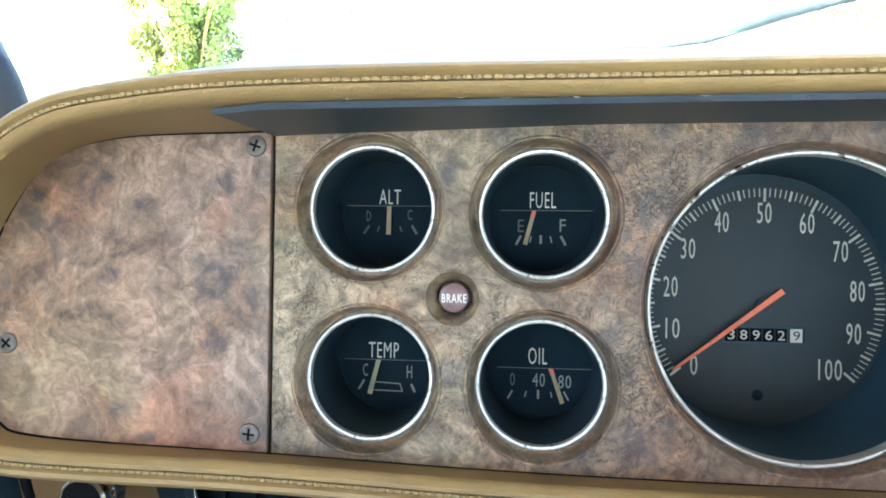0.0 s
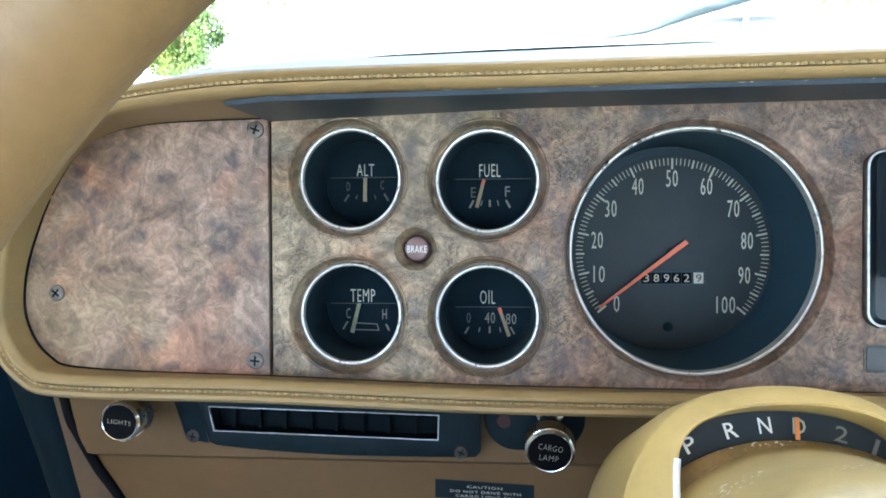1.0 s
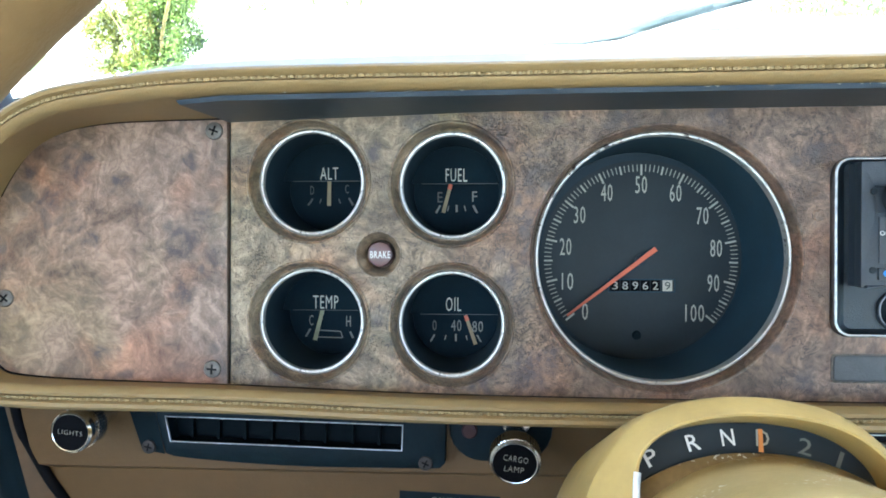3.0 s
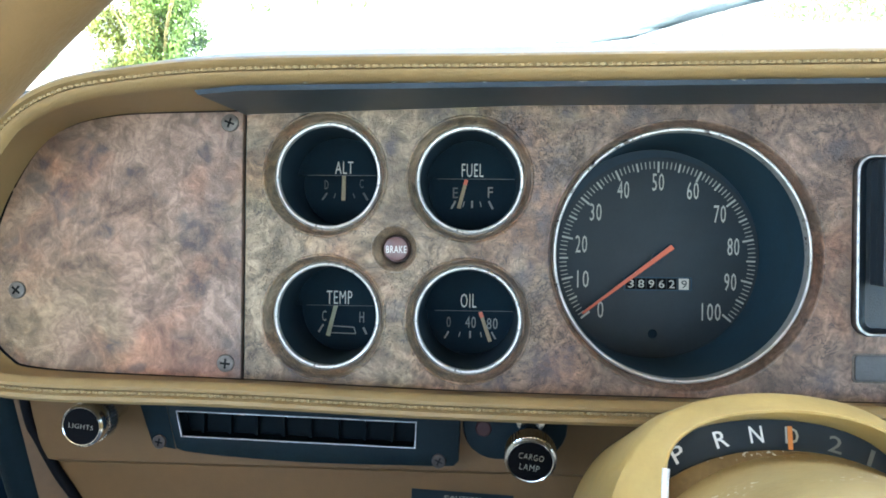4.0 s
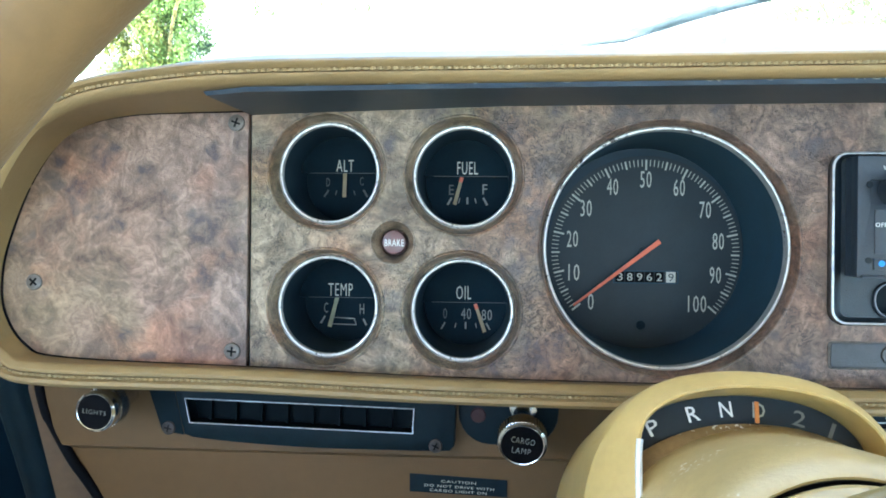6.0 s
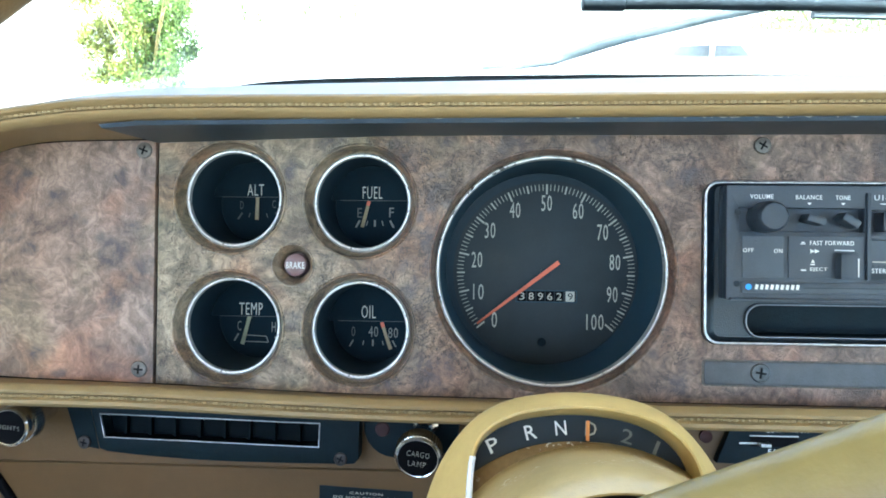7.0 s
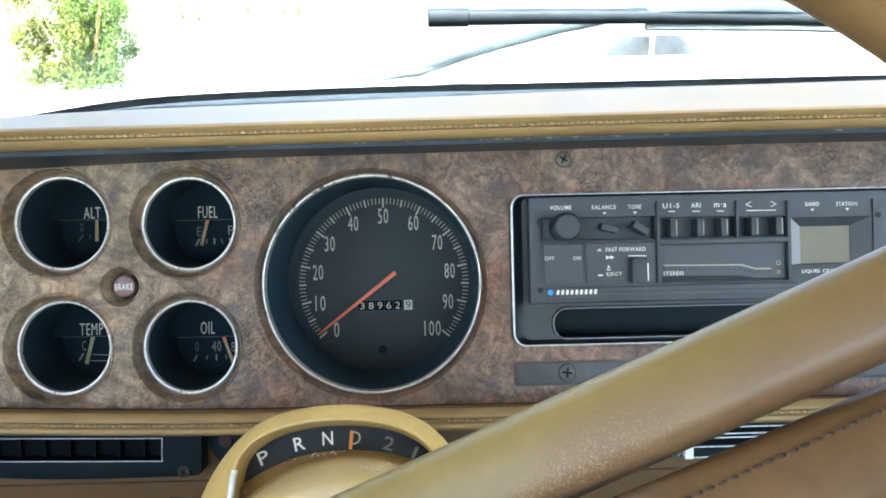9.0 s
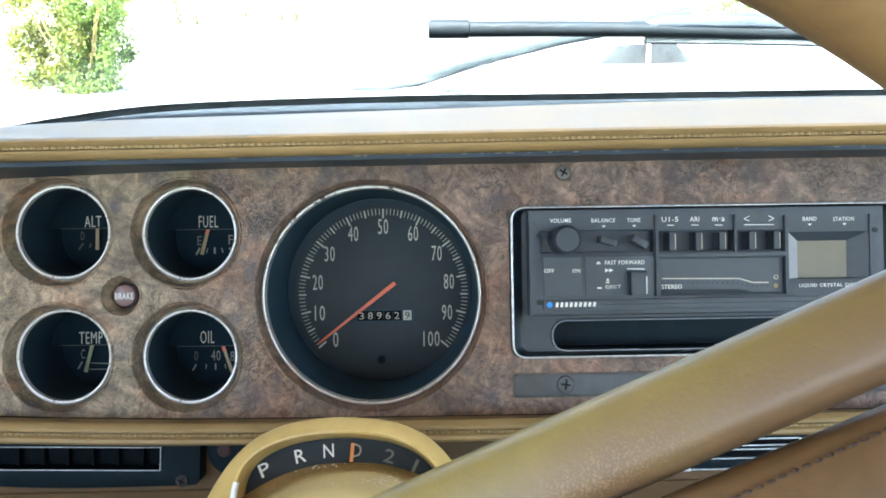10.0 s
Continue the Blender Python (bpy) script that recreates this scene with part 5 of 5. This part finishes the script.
def bush(label, az, dist, width, height, leaf, seed):
    """A bush of two clumps: loose yellowish twigs on one side, dense green leaves on the other, over pale bare stems."""
    rnd = random.Random(seed)
    x, y = ray_place(az, dist)
    b = thing("bush", (x, y, 0), label, "bush", base=WORLD)
    bm = tube([(x, y, 0), (x + 0.06, y - 0.1, height * 0.25), (x + 0.16, y - 0.1, height * 0.55)], [0.13, 0.10, 0.05], 8)
    for i in range(11):
        a = rnd.uniform(0, 6.28)
        r = rnd.uniform(0.15, 0.46) * width
        bm = tube([(x + 0.25 * r * math.cos(a), y + 0.25 * r * math.sin(a), 0), (x + 0.5 * r * math.cos(a), y + 0.5 * r * math.sin(a), height * 0.4), (x + r * math.cos(a), y + r * math.sin(a), height * rnd.uniform(0.7, 0.98))], [0.05, 0.035, 0.012], 6, bm)
    part("stems", bm, STEM, b, "pale bare stems")
    for nm, mat, side, count, n, spread, lab in (("loose_foliage", LEAF_GOLD, -1, 52, 8500, 0.9, "loose yellow green leaves"), ("dense_foliage", LEAF, 1, 64, 19000, 1.0, "dense green leaves")):
        clumps = []
        for _ in range(count):
            h = rnd.uniform(0.03, 1.0)
            across = side * rnd.uniform(-0.12, 0.5) * width * (0.72 + 0.28 * h)
            clumps.append((across, rnd.uniform(-0.3, 0.3) * width, h * height, rnd.uniform(0.07, 0.15) * width))
        verts = []
        for i in range(n):
            u, v, h, cr = rnd.choice(clumps)
            p = Vector((x + u, y + v, h)) + Vector((rnd.gauss(0, 0.5), rnd.gauss(0, 0.5), rnd.gauss(0, 0.5))) * (cr * spread)
            if p.z < 0.03:
                continue
            m = Euler((rnd.uniform(0, 6.28), rnd.uniform(0, 6.28), rnd.uniform(0, 6.28))).to_matrix()
            k = leaf * rnd.uniform(0.6, 1.4)
            verts += [p + m @ Vector(q) * k for q in ((-0.5, 0, 0), (0, -0.25, 0.06), (0.5, 0, 0), (0, 0.25, 0.06))]
        bm = bmesh.new()
        vs = [bm.verts.new(q) for q in verts]
        for k in range(0, len(vs), 4):
            bm.faces.new(vs[k:k + 4])
        tagged(part(nm, bm, mat, b, lab), kind="stuff")


bush("tall two-toned green bush with pale stems beside the drive", -24.8, 26.0, 3.5, 3.0, 0.11, 4)


def tree(label, foot, limbs, n, leaf, seed, droop=False):
    """A tree with a tapered trunk, limbs and loose hanging clumps of leaves at the limbs' ends."""
    rnd = random.Random(seed)
    t = thing("tree", (*foot, 0), label, "tree", base=WORLD)
    top = Vector((foot[0], foot[1], 4.2))
    part("trunk", tube([(*foot, 0), (foot[0] + 0.1, foot[1], 1.5), (foot[0], foot[1] + 0.1, 3.0), top], [0.24, 0.19, 0.16, 0.12], 10), BARK, t, "grey brown trunk")
    bm, lv = None, bmesh.new()
    for q in limbs:
        q = Vector(q)
        mid = top.lerp(q, 0.55) + Vector((0, 0, 1.2))
        bm = tube([top - Vector((0, 0, 0.2)), mid, q + Vector((0, 0, 0.5))], [0.09, 0.06, 0.02], 7, bm)
        for _ in range(n):
            up = rnd.random() ** 1.3 * (1.6 if droop else 2.2)
            wide = (0.02 + 0.13 * up) if droop and q.z < 2.6 else 0.75
            p = q + Vector((rnd.gauss(0, wide), rnd.gauss(0, wide), up))
            m = Euler((rnd.uniform(0, 6.28), rnd.uniform(0, 6.28), rnd.uniform(0, 6.28))).to_matrix()
            s = leaf * rnd.uniform(0.6, 1.3)
            lv.faces.new([lv.verts.new(p + m @ Vector(k) * s) for k in ((-0.5, 0, 0), (0, -0.22, 0.05), (0.5, 0, 0), (0, 0.22, 0.05))])
    part("limbs", bm, BARK, t)
    part("crown", lv, LEAF, t, "loose green leaves")


tree("green tree leaning over the far end of the drive", (-13.0, 9.5), [(-5.5, 17.1, 1.86), (-5.17, 17.2, 1.84), (-4.1, 17.5, 1.98), (-3.34, 17.7, 1.96), (-3.0, 17.7, 1.93), (-8.5, 13.0, 3.4), (-11.0, 12.0, 4.6), (-14.0, 10.0, 5.2)], 130, 0.10, 21, True)
tree("pale green tree beyond the drive", (19.5, 25.5), [(11.3, 29.0, 1.75), (13.2, 28.5, 1.6), (15.2, 28.0, 1.8), (18.0, 26.0, 4.0), (20.0, 25.5, 5.0)], 900, 0.2, 22)

# ---- wiper on the windscreen ----
WIPER = material("matt_black_wiper", (0.010, 0.016, 0.021), 0.7, 0, 0.15, 60, 0.2, 1000, spec=0.25)
wiper = thing("windscreen_wiper", (0.0, 0.26, 0.162), "black windscreen wiper resting low on the glass", "wiper")
WA = [(-0.0267, 0.262, 0.1635), (0.0302, 0.250, 0.1672), (0.0704, 0.225, 0.1738), (0.0925, 0.210, 0.1760)]
part("arm_cover", tube(WA, [0.0050, 0.0058, 0.0052, 0.0046], 12, squash=0.75), ARM, wiper, "dull metal arm cover")
part("arm", tube([(0.0880, 0.2130, 0.1755), (0.0925, 0.210, 0.1760), (0.1408, 0.185, 0.1812), (0.1681, 0.170, 0.1826), (0.2099, 0.148, 0.1870), (0.2274, 0.145, 0.1890)], [0.0042, 0.0036, 0.0034, 0.0034, 0.0038, 0.0044], 10), ARM, wiper, "dark arm")
part("blade", tube([(0.0660, 0.1405, 0.1776), (0.12, 0.1420, 0.1778), (0.2031, 0.145, 0.1776), (0.3165, 0.150, 0.1752), (0.42, 0.158, 0.172)], 0.0058, 12), WIPER, wiper, "black rubber blade")
part("end_cap", tube([(0.0395, 0.1398, 0.1777), (0.0405, 0.1398, 0.1777), (0.0680, 0.1405, 0.1777), (0.0690, 0.1405, 0.1777)], [0.0058, 0.0068, 0.0068, 0.0055], 12), WIPER, wiper, "black end cap")
part("saddle", tube([(0.195, 0.1435, 0.1800), (0.205, 0.1430, 0.1822), (0.27, 0.1440, 0.1822), (0.36, 0.150, 0.1775)], [0.003, 0.006, 0.006, 0.003], 10), LINER, wiper, "black saddle")
part("wiper_edge", tube([(0.196, 0.1480, 0.1706), (0.30, 0.1510, 0.1690), (0.40, 0.157, 0.1660)], 0.0030, 8), SEAL, wiper)

# ---- door shut, seal and sill beside the dash ----
seal_ = [DASH.inverted() @ HERE @ Vector(p) for p in ((-0.385, 0.05, 0.02), (-0.365, 0.055, -0.10), (-0.352, 0.055, -0.22), (-0.345, 0.055, -0.40))]
solo("trim", tube(spline(seal_, 4), 0.013, 12), VENT_BLACK, seal_[-1], "black rubber door seal", "door seal", kind="structure")
solo("trim", loft([[(-0.349, 0.075, 0.04), (-0.325, 0.085, 0.04)], [(-0.346, 0.070, -0.09), (-0.322, 0.080, -0.09)], [(-0.330, 0.075, -0.16), (-0.298, 0.085, -0.16)], [(-0.32, 0.08, -0.34), (-0.26, 0.09, -0.34)]]), BROWN, (-0.335, 0.08, -0.3), "tan painted door pillar edge", "pillar", kind="structure")

# ---- a white car standing across the drive ----
CARPAINT = material("white_car_paint", (0.80, 0.80, 0.79), 0.3, 0, 0.03, 2)
TINT = material("dusty_window_glass", (0.030, 0.036, 0.034), 0.4, 0, 0.5, 2)
cx, cy = ray_place(16.0, 15.0)
CAR = Matrix.Translation((cx, cy, 0)) @ Matrix.Rotation(radians(-4), 4, "Z")
car = thing("car", (0, 0, 0), "white car standing across the far side of the drive", "car", base=CAR)
side = [(-2.1, 0.35), (-2.15, 0.75), (-1.9, 0.85), (-1.15, 0.92), (-0.6, 1.46), (0.8, 1.49), (1.45, 1.0), (2.05, 0.90), (2.15, 0.6), (2.1, 0.35)]
bm = plate([side], -0.85, 0.85, 0.06)
part("body", bm, CARPAINT, car, "white body")
for x0, z0, x1, z1, x2, z2, x3, z3 in ((-0.86, 1.04, -0.56, 1.36, -0.02, 1.38, -0.02, 1.04), (0.06, 1.04, 0.06, 1.38, 0.50, 1.38, 0.82, 1.05)):
    part("window", plate([[(x0, z0), (x1, z1), (x2, z2), (x3, z3)]], -0.872, -0.85, 0.006), TINT, car, "dark window glass")
for x in (-1.35, 1.35):
    w = part("wheel", lathe(x, 0.32, [(0.0, -0.86), (0.20, -0.86), (0.21, -0.88), (0.31, -0.88), (0.32, -0.86), (0.32, -0.66), (0.0, -0.66)], 32), RUBBER, car, "black tyre")
    part("rim", lathe(x, 0.32, [(0.0, -0.885), (0.15, -0.885), (0.19, -0.87), (0.19, -0.86)], 24), STEEL, w, "steel rim")

solo("trim", tube(spline([(-0.352, 0.085, 0.045), (-0.366, 0.085, 0.095), (-0.395, 0.07, 0.16), (-0.43, 0.03, 0.26)], 4), 0.011, 10), RUBBER, (-0.352, 0.085, 0.045), "black rubber edge of the windscreen pillar", "pillar seal", kind="structure")

solo("cable", tube(spline([(-0.3262, 0.046, -0.072), (-0.3230, 0.046, -0.088), (-0.3205, 0.047, -0.0985), (-0.3180, 0.049, -0.1050), (-0.3130, 0.050, -0.1150), (-0.3070, 0.052, -0.1270), (-0.3000, 0.054, -0.1380), (-0.285, 0.06, -0.165)], 4), 0.0028, 10), INK, (-0.32, 0.05, -0.10), "black cable hanging beside the lower dash", "cable")
